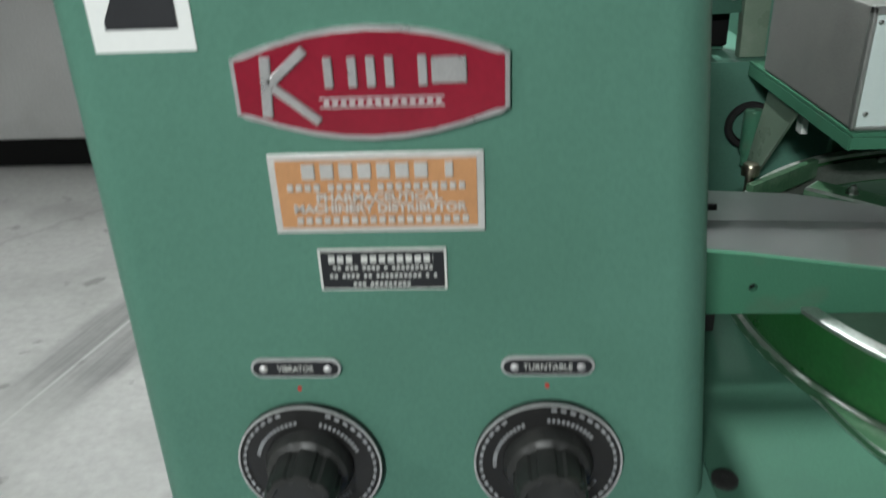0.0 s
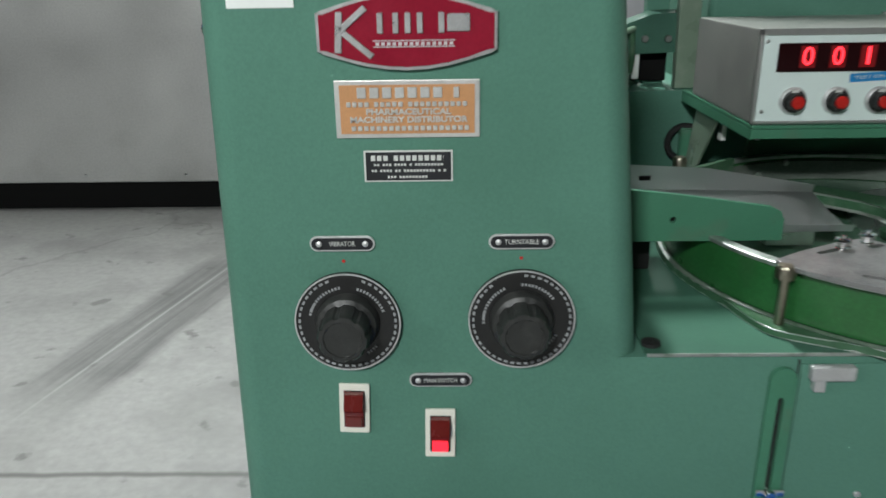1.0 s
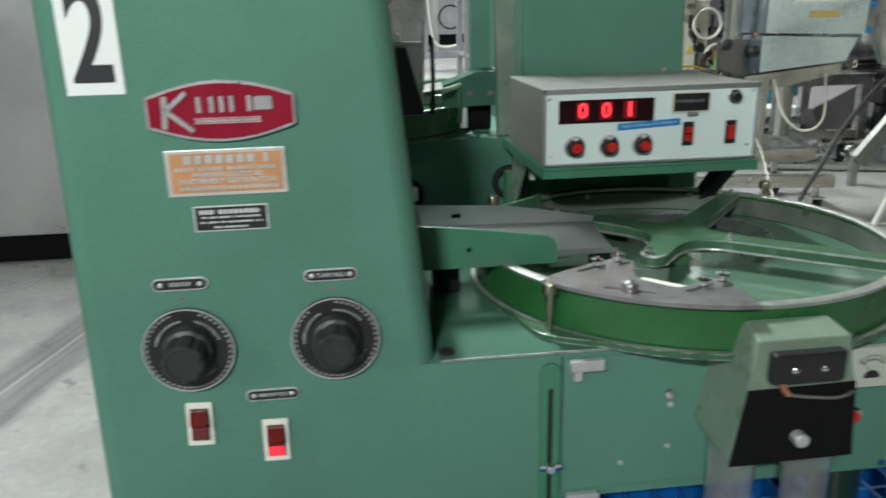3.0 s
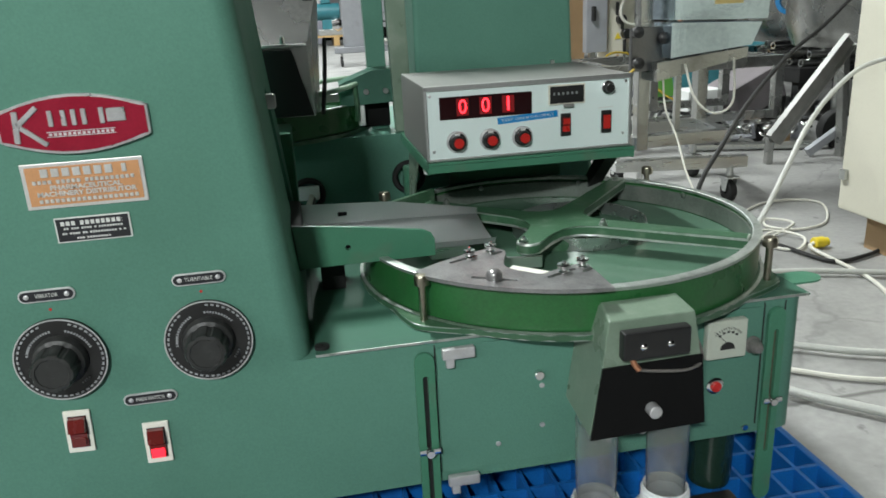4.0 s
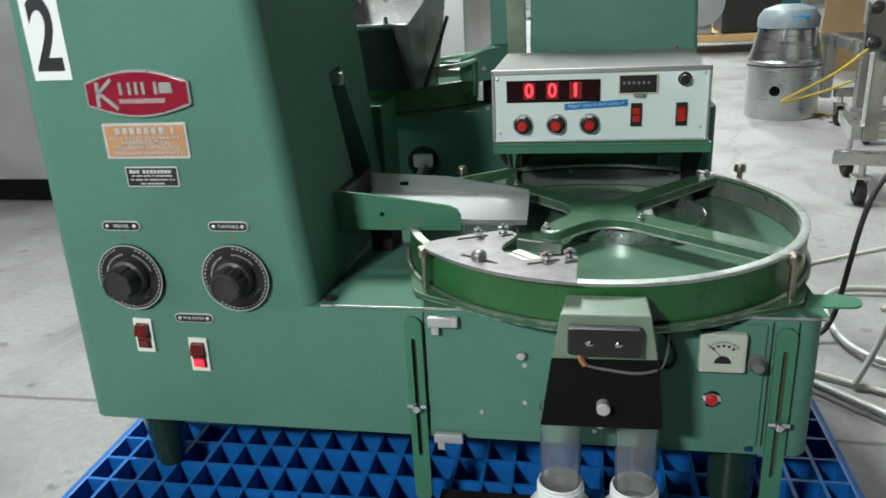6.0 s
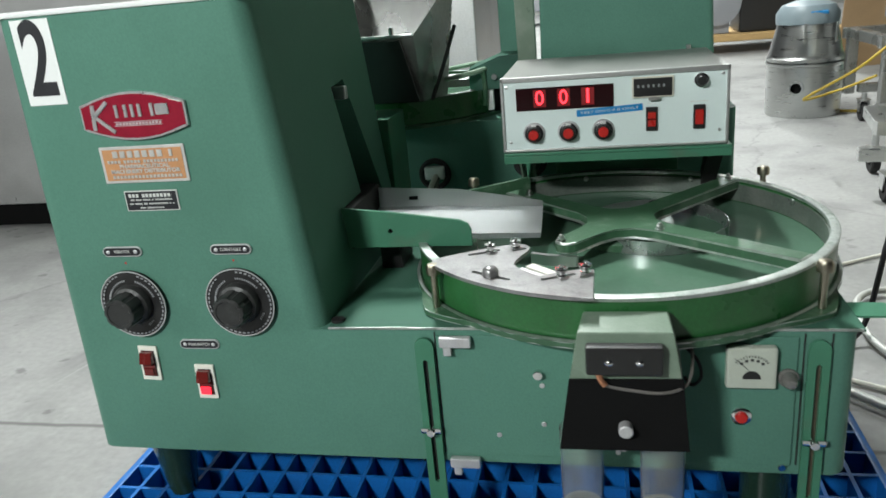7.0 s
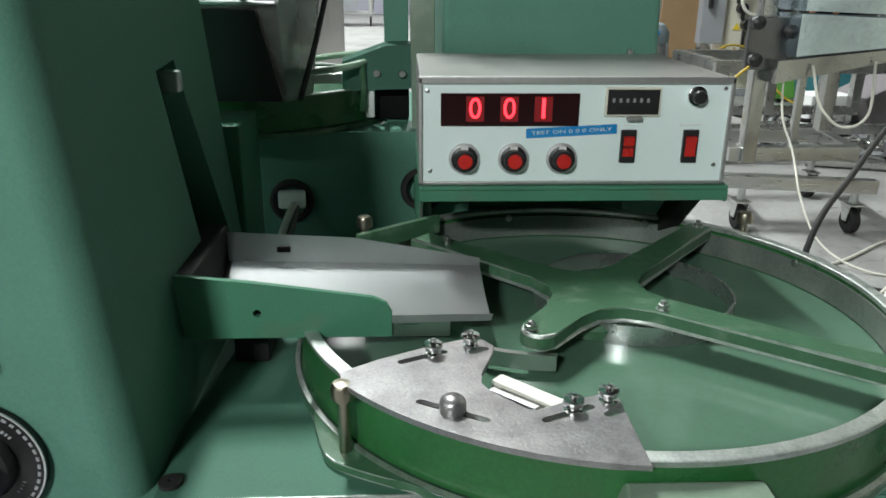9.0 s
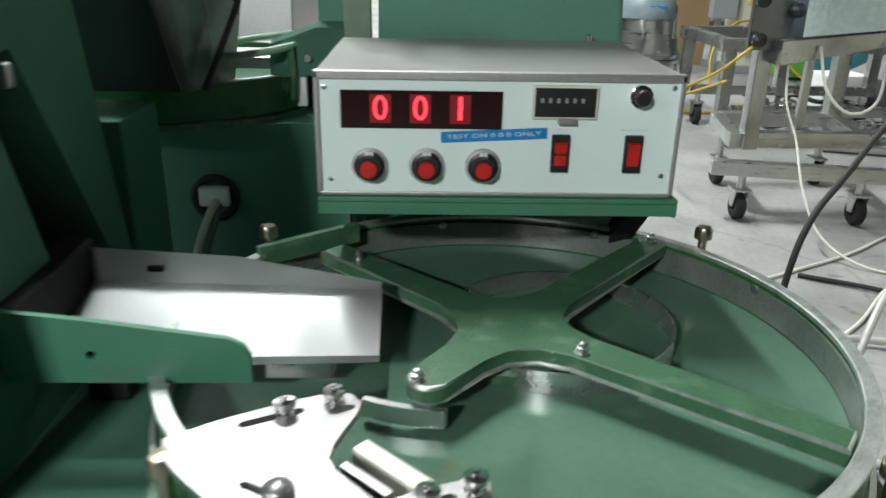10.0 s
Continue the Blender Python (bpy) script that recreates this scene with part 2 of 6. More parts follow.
def concrete():
    m = mat("worn_concrete_floor", (0.30, 0.30, 0.29), 0.50, 0, 0.18, 2.2, 55, 0.10, 0.75, (0.16, 0.16, 0.155), dirt_scale=3.6, dirt_edge=(0.47, 0.70))
    nt = m.node_tree
    N, L = nt.nodes, nt.links
    b = N["Principled BSDF"]
    src = b.inputs["Base Color"].links[0].from_socket
    tc = N.new("ShaderNodeTexCoord")
    warp = N.new("ShaderNodeTexNoise")
    warp.inputs["Scale"].default_value, warp.inputs["Detail"].default_value = 6.0, 4
    L.new(tc.outputs["Object"], warp.inputs["Vector"])

    def math_node(op, a, c=None):
        n = N.new("ShaderNodeMath")
        n.operation = op
        for i, v in enumerate((a, c)):
            if v is None:
                continue
            if isinstance(v, (int, float)):
                n.inputs[i].default_value = v
            else:
                L.new(v, n.inputs[i])
        return n.outputs[0]

    def ramp_node(v, a, c, lo=0.0, hi=1.0):
        n = N.new("ShaderNodeMapRange")
        for k, x in (("From Min", a), ("From Max", c), ("To Min", lo), ("To Max", hi)):
            n.inputs[k].default_value = x
        L.new(v, n.inputs["Value"])
        return n.outputs["Result"]

    def shade(colour, fac, tint):
        n = N.new("ShaderNodeMixRGB")
        n.inputs["Color2"].default_value = (*tint, 1)
        L.new(fac, n.inputs["Fac"])
        L.new(colour, n.inputs["Color1"])
        return n.outputs["Color"]

    sep = N.new("ShaderNodeSeparateXYZ")
    L.new(tc.outputs["Object"], sep.inputs["Vector"])
    wob = math_node("MULTIPLY", math_node("SUBTRACT", warp.outputs["Fac"], 0.5), 0.06)
    # long scrape where pallets were dragged
    mp = N.new("ShaderNodeMapping")
    mp.vector_type = "TEXTURE"
    mp.inputs["Location"].default_value = (-0.735, 1.36, 0)
    mp.inputs["Rotation"].default_value = (0, 0, radians(76.6))
    L.new(tc.outputs["Object"], mp.inputs["Vector"])
    s2 = N.new("ShaderNodeSeparateXYZ")
    L.new(mp.outputs["Vector"], s2.inputs["Vector"])
    scratch = N.new("ShaderNodeTexNoise")
    scratch.inputs["Scale"].default_value, scratch.inputs["Detail"].default_value = 9.0, 6
    mp2 = N.new("ShaderNodeMapping")
    mp2.inputs["Scale"].default_value = (0.25, 7, 1)
    L.new(mp.outputs["Vector"], mp2.inputs["Vector"])
    L.new(mp2.outputs["Vector"], scratch.inputs["Vector"])
    across = math_node("ABSOLUTE", math_node("ADD", math_node("ADD", s2.outputs["Y"], 0.028), wob))
    along = math_node("ABSOLUTE", s2.outputs["X"])
    band = math_node("MULTIPLY", ramp_node(across, 0.100, 0.070), ramp_node(along, 0.46, 0.28))
    band = math_node("MULTIPLY", band, ramp_node(scratch.outputs["Fac"], 0.30, 0.62, 0.35, 0.80))
    col = shade(src, band, (0.10, 0.10, 0.10))
    line = math_node("MULTIPLY", ramp_node(math_node("ABSOLUTE", math_node("ADD", s2.outputs["Y"], 0.020)), 0.005, 0.0015), ramp_node(along, 0.50, 0.3))
    col = shade(col, math_node("MULTIPLY", line, 0.55), (0.42, 0.42, 0.41))
    # sawn joints and hair cracks
    joint = ramp_node(math_node("ABSOLUTE", math_node("ADD", math_node("SUBTRACT", sep.outputs["Y"], 0.752), math_node("MULTIPLY", wob, 0.35))), 0.009, 0.002)
    vor = N.new("ShaderNodeTexVoronoi")
    vor.feature = "DISTANCE_TO_EDGE"
    vor.inputs["Scale"].default_value = 0.85
    wv = N.new("ShaderNodeMixRGB")
    wv.inputs["Fac"].default_value = 0.16
    L.new(tc.outputs["Object"], wv.inputs["Color1"])
    L.new(warp.outputs["Color"], wv.inputs["Color2"])
    L.new(wv.outputs["Color"], vor.inputs["Vector"])
    crack = math_node("MULTIPLY", ramp_node(vor.outputs["Distance"], 0.006, 0.001), 0.38)
    col = shade(col, math_node("MULTIPLY", math_node("MAXIMUM", joint, crack), 0.75), (0.07, 0.07, 0.065))
    # scattered dark spots
    sp = N.new("ShaderNodeTexNoise")
    sp.inputs["Scale"].default_value, sp.inputs["Detail"].default_value = 14.0, 5
    L.new(tc.outputs["Object"], sp.inputs["Vector"])
    col = shade(col, ramp_node(sp.outputs["Fac"], 0.635, 0.70, 0, 0.75), (0.12, 0.12, 0.115))
    L.new(col, b.inputs["Base Color"])
    return m


CONCRETE = concrete()

# ---- helpers of this scene ----
I4 = Matrix.Identity(4)
WORLD_OF = {}


def thing(name, at, label, category, group="", kind=""):
    ob = new(name)
    ob.empty_display_size = 0.05
    ob.location = at
    WORLD_OF[ob] = Matrix.Translation(at)
    return tagged(ob, label, category, group, kind)


def finish(bm, name, material, smooth=38):
    bmesh.ops.recalc_face_normals(bm, faces=bm.faces)
    me = bpy.data.meshes.new(name)
    bm.to_mesh(me)
    bm.free()
    me.materials.append(material)
    me.shade_smooth()
    me.set_sharp_from_angle(angle=radians(smooth))
    weighted(me, smooth)
    return me


def weighted(me, angle):
    """Normals weighted by face area, so that flat faces beside rounded edges stay flat."""
    if len(me.polygons) > 6000:
        return
    lim = math.cos(radians(angle))
    at = collections.defaultdict(list)
    for p in me.polygons:
        n, a = p.normal.copy(), p.area
        for v in p.vertices:
            at[v].append((n, a))
    out = []
    for p in me.polygons:
        n0 = p.normal.copy()
        for v in p.vertices:
            acc = Vector((0, 0, 0))
            for n, a in at[v]:
                if n.dot(n0) > lim:
                    acc += n * a
            out.append(acc.normalized() if acc.length > 1e-12 else n0)
    me.normals_split_custom_set(out)


def part(name, bm, material, parent=None, label="", smooth=38, worn=None):
    """One mesh in world coordinates, under a thing or a part. worn: the bare look of its rounded edges."""
    me = bm if isinstance(bm, bpy.types.Mesh) else finish(bm, name, material, smooth)
    if len(me.materials) < 2:
        me.materials.append(worn or material)
    ob = new(name, me)
    WORLD_OF[ob] = I4
    if parent is not None:
        ob.parent = parent
        ob.matrix_parent_inverse = WORLD_OF[parent].inverted()
    return tagged(ob, label)


def solo(name, bm, material, label, category, kind="", group=""):
    ob = part(name, bm, material)
    return tagged(ob, label, category, group, kind)


def B():
    return bmesh.new()


def bx(bm, x0, x1, y0, y1, z0, z1, bev=0.0, seg=2, m=None):
    r = bmesh.ops.create_cube(bm, size=1.0)
    vs = r["verts"]
    t = Matrix.Translation(((x0 + x1) / 2, (y0 + y1) / 2, (z0 + z1) / 2)) @ Matrix.Diagonal((x1 - x0, y1 - y0, z1 - z0, 1))
    bmesh.ops.transform(bm, matrix=t, verts=vs)
    if m is not None:
        bmesh.ops.transform(bm, matrix=m, verts=vs)
    if bev:
        es = list({e for v in vs for e in v.link_edges})
        bmesh.ops.bevel(bm, geom=es, offset=bev, segments=seg, profile=0.5, affect="EDGES", clamp_overlap=True)
    return bm


def lathe(bm, profile, at=(0, 0, 0), seg=48, axis="Z", closed=True):
    """Turns (radius, height) pairs about an axis through at."""
    rings = []
    for r, h in profile:
        ring = []
        for i in range(seg):
            a = 2 * math.pi * i / seg
            p = (r * math.cos(a), r * math.sin(a), h)
            if axis == "Y":
                p = (p[0], -p[2], p[1])
            elif axis == "X":
                p = (p[2], p[0], p[1])
            ring.append(bm.verts.new(Vector(p) + Vector(at)))
        rings.append(ring)
    n = len(rings)
    for k in range(n if closed else n - 1):
        a, b = rings[k], rings[(k + 1) % n]
        for i in range(seg):
            bm.faces.new((a[i], a[(i + 1) % seg], b[(i + 1) % seg], b[i]))
    if not closed:
        bm.faces.new(rings[0])
        bm.faces.new(rings[-1])
    return bm


def rod(bm, at, r, h, axis="Z", seg=20, bev=0.0):
    """A short round bar from at, h along the axis ('Y' points to the viewer)."""
    e = bev or r * 0.12
    return lathe(bm, [(r - e, 0), (r, e), (r, h - e), (r - e, h)], at, seg, axis, closed=False)


def prism(bm, pts, lo, hi, axis="Z", bev=0.0, seg=2):
    """A polygon drawn in the plane across the axis, with depth lo..hi."""
    def put(p, d):
        return {"Z": (p[0], p[1], d), "Y": (p[0], d, p[1]), "X": (d, p[0], p[1])}[axis]
    a = [bm.verts.new(put(p, lo)) for p in pts]
    b = [bm.verts.new(put(p, hi)) for p in pts]
    fs = [bm.faces.new(a), bm.faces.new(b)]
    n = len(pts)
    for i in range(n):
        fs.append(bm.faces.new((a[i], a[(i + 1) % n], b[(i + 1) % n], b[i])))
    if bev:
        es = [e for e in fs[0].edges] + [e for e in fs[1].edges]
        r = bmesh.ops.bevel(bm, geom=es, offset=bev, segments=seg, profile=0.5, affect="EDGES", clamp_overlap=True)
        for f in r["faces"]:
            f.material_index = 1
    return bm


def smooth_path(pts, steps=10):
    out = []
    p = [Vector(q) for q in pts]
    p = [p[0] * 2 - p[1]] + p + [p[-1] * 2 - p[-2]]
    for i in range(1, len(p) - 2):
        for s in range(steps):
            t = s / steps
            a, b, c, d = p[i - 1], p[i], p[i + 1], p[i + 2]
            out.append(0.5 * ((2 * b) + (c - a) * t + (2 * a - 5 * b + 4 * c - d) * t * t + (3 * b - a - 3 * c + d) * t ** 3))
    out.append(p[-2])
    return out


def hose(bm, pts, r, seg=10, steps=10, ribs=0.0):
    path = smooth_path(pts, steps)
    rings = []
    up = Vector((0.13, 0.21, 0.97))
    for i, p in enumerate(path):
        d = (path[min(i + 1, len(path) - 1)] - path[max(i - 1, 0)]).normalized()
        u = d.cross(up).normalized()
        v = d.cross(u).normalized()
        rr = r * (1 + (ribs if i % 2 else 0))
        rings.append([bm.verts.new(p + rr * (math.cos(2 * math.pi * k / seg) * u + math.sin(2 * math.pi * k / seg) * v)) for k in range(seg)])
    for a, b in zip(rings, rings[1:]):
        for k in range(seg):
            bm.faces.new((a[k], a[(k + 1) % seg], b[(k + 1) % seg], b[k]))
    bm.faces.new(rings[0])
    bm.faces.new(rings[-1])
    return bm


def words(name, text, size, at, material, parent, rot=(90, 0, 0), deep=0.0002, width=None, label="", bold=0.0):
    cu = bpy.data.curves.new(name, "FONT")
    cu.body, cu.size, cu.extrude, cu.offset = text, size, deep, bold
    cu.align_x, cu.align_y = "CENTER", "CENTER"
    ob = new(name, cu)
    me = bpy.data.meshes.new_from_object(ob.evaluated_get(bpy.context.evaluated_depsgraph_get()))
    bpy.data.objects.remove(ob)
    bpy.data.curves.remove(cu)
    xs = [v.co.x for v in me.vertices] or [0, 1]
    k = (width / (max(xs) - min(xs))) if width else 1.0
    me.transform(pose(*at, *rot) @ Matrix.Diagonal((k, 1, 1, 1)))
    me.materials.clear()
    me.materials.append(material)
    return part(name, me, material, parent, label)


def stadium(cx, cz, w, h, n=8):
    r = h / 2
    out = []
    for side in (1, -1):
        for i in range(n + 1):
            a = -math.pi / 2 + math.pi * i / n
            out.append((cx + side * (w / 2 - r + r * math.cos(a)), cz + side * r * math.sin(a)))
    return out


def cut(me, cutter_bm, name):
    """The mesh with the cutter's volume taken away."""
    a, c = new(name, me), new("cutter", finish(cutter_bm, "cutter", BLACK))
    md = a.modifiers.new("cut", "BOOLEAN")
    md.operation, md.object, md.solver = "DIFFERENCE", c, "EXACT"
    out = bpy.data.meshes.new_from_object(a.evaluated_get(bpy.context.evaluated_depsgraph_get()))
    bpy.data.objects.remove(a)
    bpy.data.objects.remove(c)
    out.shade_smooth()
    out.set_sharp_from_angle(angle=radians(32))
    weighted(out, 32)
    return out


# ---- the hall ----
X0, X1, Y0, Y1, H = -10.0, 14.0, -9.0, 17.0, 6.0
solo("floor", bx(B(), X0, X1, Y0, Y1, -0.2, 0.0), CONCRETE, "worn grey concrete floor with scrapes, cracks and stains", "floor", "structure")
# all but the north wall stay out of view and only limit bounce
solo("ceiling", bx(B(), X0, X1, Y0, Y1, H, H + 0.2), CEIL_PAINT, "unseen hall ceiling, dark grey to hold back bounced light", "ceiling", "structure")
solo("wall_north", bx(B(), X0, X1, Y1, Y1 + 0.2, 0, H), WALL_PAINT, "pale painted far hall wall", "wall", "structure")
solo("wall_south", bx(B(), X0, X1, Y0 - 0.2, Y0, 0, H), DARK_WALL, "unseen hall wall, dark grey to hold back bounced light", "wall", "structure")
solo("wall_west", bx(B(), X0 - 0.2, X0, Y0, Y1, 0, H), DARK_WALL, "unseen hall side wall, dark grey to hold back bounced light", "wall", "structure")
solo("wall_east", bx(B(), X1, X1 + 0.2, Y0, Y1, 0, H), DARK_WALL, "unseen hall side wall, dark grey to hold back bounced light", "wall", "structure")
for lx, ly, lz, ln, w, tilt, turn in LAMPS:
    ceiling_lamp(lx, ly, lz - 0.10, 0.16 if tilt == 0 else ln, ln if tilt == 0 else 0.10, w, tilt, turn)
    lamp = thing("ceiling_light", (lx, ly, H), "long white fluorescent fixture, unseen, added under the ceiling to light the hall", "ceiling light", "ceiling lights")
    part("housing", bx(B(), lx - 0.12, lx + 0.12, ly - ln / 2 - 0.05, ly + ln / 2 + 0.05, lz, lz + 0.06, 0.01), WHITE_PLASTIC, lamp)
    for dy in (-ln * 0.35, ln * 0.35):
        part("hanger", rod(B(), (lx, ly + dy, lz + 0.06), 0.008, H - lz - 0.06), STEEL, lamp)
    for dx in (-0.045, 0.045):
        part("tube", lathe(B(), [(0.001, -ln / 2), (0.018, -ln / 2 + 0.01), (0.018, ln / 2 - 0.01), (0.001, ln / 2)], (lx + dx, ly, lz - 0.025), 12, "Y", False), TUBE_GLOW, lamp)

# ---- counting machine in front ----
YF = 0.337
machine = thing("tablet_counting_machine", (0.2, 0.55, 0.14), "green painted bench tablet counting machine standing on a blue pallet", "counting machine")


def shell(bm, pts, y0, y1, round_edges, r):
    a = [bm.verts.new((x, y0, z)) for x, z in pts]
    b = [bm.verts.new((x, y1, z)) for x, z in pts]
    n = len(pts)
    bm.faces.new(a)
    bm.faces.new(b)
    es = []
    for i in range(n):
        bm.faces.new((a[i], a[(i + 1) % n], b[(i + 1) % n], b[i]))
    for i in round_edges:
        es.append(bm.edges.get((a[i], a[(i + 1) % n])))
    bmesh.ops.bevel(bm, geom=es, offset=r, segments=9, profile=0.5, affect="EDGES", clamp_overlap=True)
    for v in bm.verts:
        if n > 4 and abs(v.co.z - 0.4225) < 1e-4 and 0.1 < v.co.x < 0.13 and v.co.y < y0 + r + 1e-4:
            v.co.x = 0.2 - v.co.x
    return bm


body_me = finish(shell(B(), [(-0.240, 0.250), (0.672, 0.250), (0.672, 0.4225), (0.100, 0.4225), (0.066, 0.793), (-0.231, 0.793)], YF, 0.70, (1, 3, 5), 0.022), "body", GREEN)
slot = B()
prism(slot, [(0.531, 0.674), (0.582, 0.678), (0.662, 0.484), (0.566, 0.484)], -0.02, 0.2, "X")
body = part("body", cut(body_me, slot, "body"), GREEN, machine, "mid-green sheet steel tower and cabinet, rounded corners")
part("slot_back", bx(B(), 0.012, 0.019, 0.525, 0.668, 0.480, 0.682), BLACK_MATT, body)
part("lever", bx(B(), 0.02, 0.088, 0.553, 0.565, 0.654, 0.672, 0.003), STEEL, body, "bright steel gate lever in the slot")
part("top_cover", bx(B(), -0.236, 0.064, YF - 0.003, 0.70, 0.793, 0.799, 0.002), CARD, body, "pale top cover edge")
part("rear_cabinet", bx(B(), 0.11, 0.668, 0.7005, 0.80, 0.250, 0.4225, 0.004), GREEN, machine)
part("deck_plate", bx(B(), 0.1045, 0.674, YF - 0.002, 0.803, 0.4230, 0.4262, 0.0008), DECK_GREEN, machine, "green deck sheet with worn front edge")
part("worn_edge", bx(B(), 0.1050, 0.672, YF - 0.0026, YF - 0.0012, 0.4236, 0.4266, 0.0004), EDGE, machine, "bare metal line worn along the deck edge")
part("deck_tab", prism(B(), stadium(0.690, 0.385, 0.06, 0.035), 0.4235, 0.4258, "Z"), GREEN_DARK, machine)
part("deck_washer", lathe(B(), [(0.002, 0), (0.008, 0), (0.008, 0.003), (0.002, 0.003)], (0.112, 0.352, 0.4262), 16), RUBBER, machine)
# feet
part("foot", lathe(B(), [(0.018, 0.1405), (0.020, 0.15), (0.034, 0.2495), (0.001, 0.25)], (-0.175, 0.40, 0), 24, closed=False), FOOT_GREEN, machine)
part("foot", lathe(B(), [(0.026, 0.1405), (0.028, 0.15), (0.030, 0.2495), (0.001, 0.25)], (0.603, 0.405, 0), 24, closed=False), FOOT_GREEN, machine)
for fx in (-0.175, 0.603):
    part("foot", lathe(B(), [(0.018, 0.1405), (0.020, 0.15), (0.034, 0.2495), (0.001, 0.25)], (fx, 0.66, 0), 20, closed=False), FOOT_GREEN, machine)


def leg(x):
    pts_out = stadium(0, 0, 0.26, 0.022, 6)
    o = [(x + p[1], 0.285 + p[0]) for p in pts_out]
    me = finish(prism(B(), o, YF - 0.0065, YF - 0.0015, "Y", 0.0008), "leg", GREEN_DARK)
    c = prism(B(), [(x + p[1], 0.305 + p[0]) for p in stadium(0, 0, 0.165, 0.0055, 5)], YF - 0.02, YF + 0.0, "Y")
    lg = part("leg", cut(me, c, "leg"), GREEN_DARK, machine, "slotted green bar, paint worn to bare metal")
    part("slot_lining", prism(B(), [(x + p[1], 0.305 + p[0]) for p in stadium(0, 0, 0.167, 0.0065, 5)], YF - 0.0014, YF - 0.0004, "Y"), SLOT_RUST if x > 0.4 else RUBBER, lg)
    w = B()
    rod(w, (x, YF - 0.006, 0.296), 0.005, 0.010, "Y", 14)
    for s in (-1, 1):
        bx(w, x - 0.001 + s * 0.006 - 0.005, x + 0.001 + s * 0.006 + 0.005, YF - 0.013, YF - 0.010, 0.294, 0.301, 0.001)
    part("wing_nut", w, CHROME, lg, "chrome wing nut")


leg(0.217)
leg(0.632)
for gx in (0.2295, 0.6180, 0.6445):
    part("seam", bx(B(), gx - 0.0007, gx + 0.0007, YF - 0.0010, YF + 0.001, 0.262, 0.420), RUBBER, body)
# front door of the cabinet
door = part("door", bx(B(), 0.231, 0.612, YF - 0.0032, YF - 0.0006, 0.262, 0.417, 0.0012), GREEN, machine)
for hz in (0.412, 0.254):
    h = B()
    bx(h, 0.236, 0.272, YF - 0.012, YF - 0.0034, hz - 0.007, hz + 0.006, 0.002)
    bx(h, 0.240, 0.249, YF - 0.011, YF - 0.0034, hz - 0.017, hz - 0.006, 0.001)
    part("hinge", h, ALU, door, "bare metal strap hinge")
kn = B()
rod(kn, (0.344, YF - 0.0030, 0.371), 0.0055, 0.007, "Y", 16)
part("door_knob", kn, CHROME, door)
for sx, sz in ((0.348, 0.356), (0.348, 0.306), (0.296, 0.290), (0.43, 0.272)):
    part("screw", rod(B(), (sx, YF - 0.0030, sz), 0.0030, 0.0018, "Y", 12), ALU, door)


# front panel fittings
def name_strip(cx, cz, w, text):
    s = part("label_strip", prism(B(), stadium(cx, cz, w, 0.0125), YF - 0.0022, YF, "Y", 0.0005), ALU, body, "black engraved strip with " + text.lower() + " lettering")
    part("black_field", prism(B(), stadium(cx, cz, w - 0.003, 0.0095), YF - 0.0026, YF - 0.0020, "Y"), INK, s)
    for sx in (-1, 1):
        part("screw", lathe(B(), [(0.0024, 0), (0.0024, 0.0006), (0.0012, 0.0013), (0.0002, 0.0014)], (cx + sx * (w / 2 - 0.0075), YF - 0.0025, cz), 12, "Y", False), ALU, s)
    words("lettering", text, 0.0056, (cx, YF - 0.0028, cz), PRINT, s, width=w * (0.40 if len(text) < 9 else 0.52))


name_strip(-0.1375, 0.5235, 0.0510, "VIBRATOR")
name_strip(0.0015, 0.5240, 0.0510, "TURNTABLE")
name_strip(-0.063, 0.4030, 0.0520, "MAIN SWITCH")


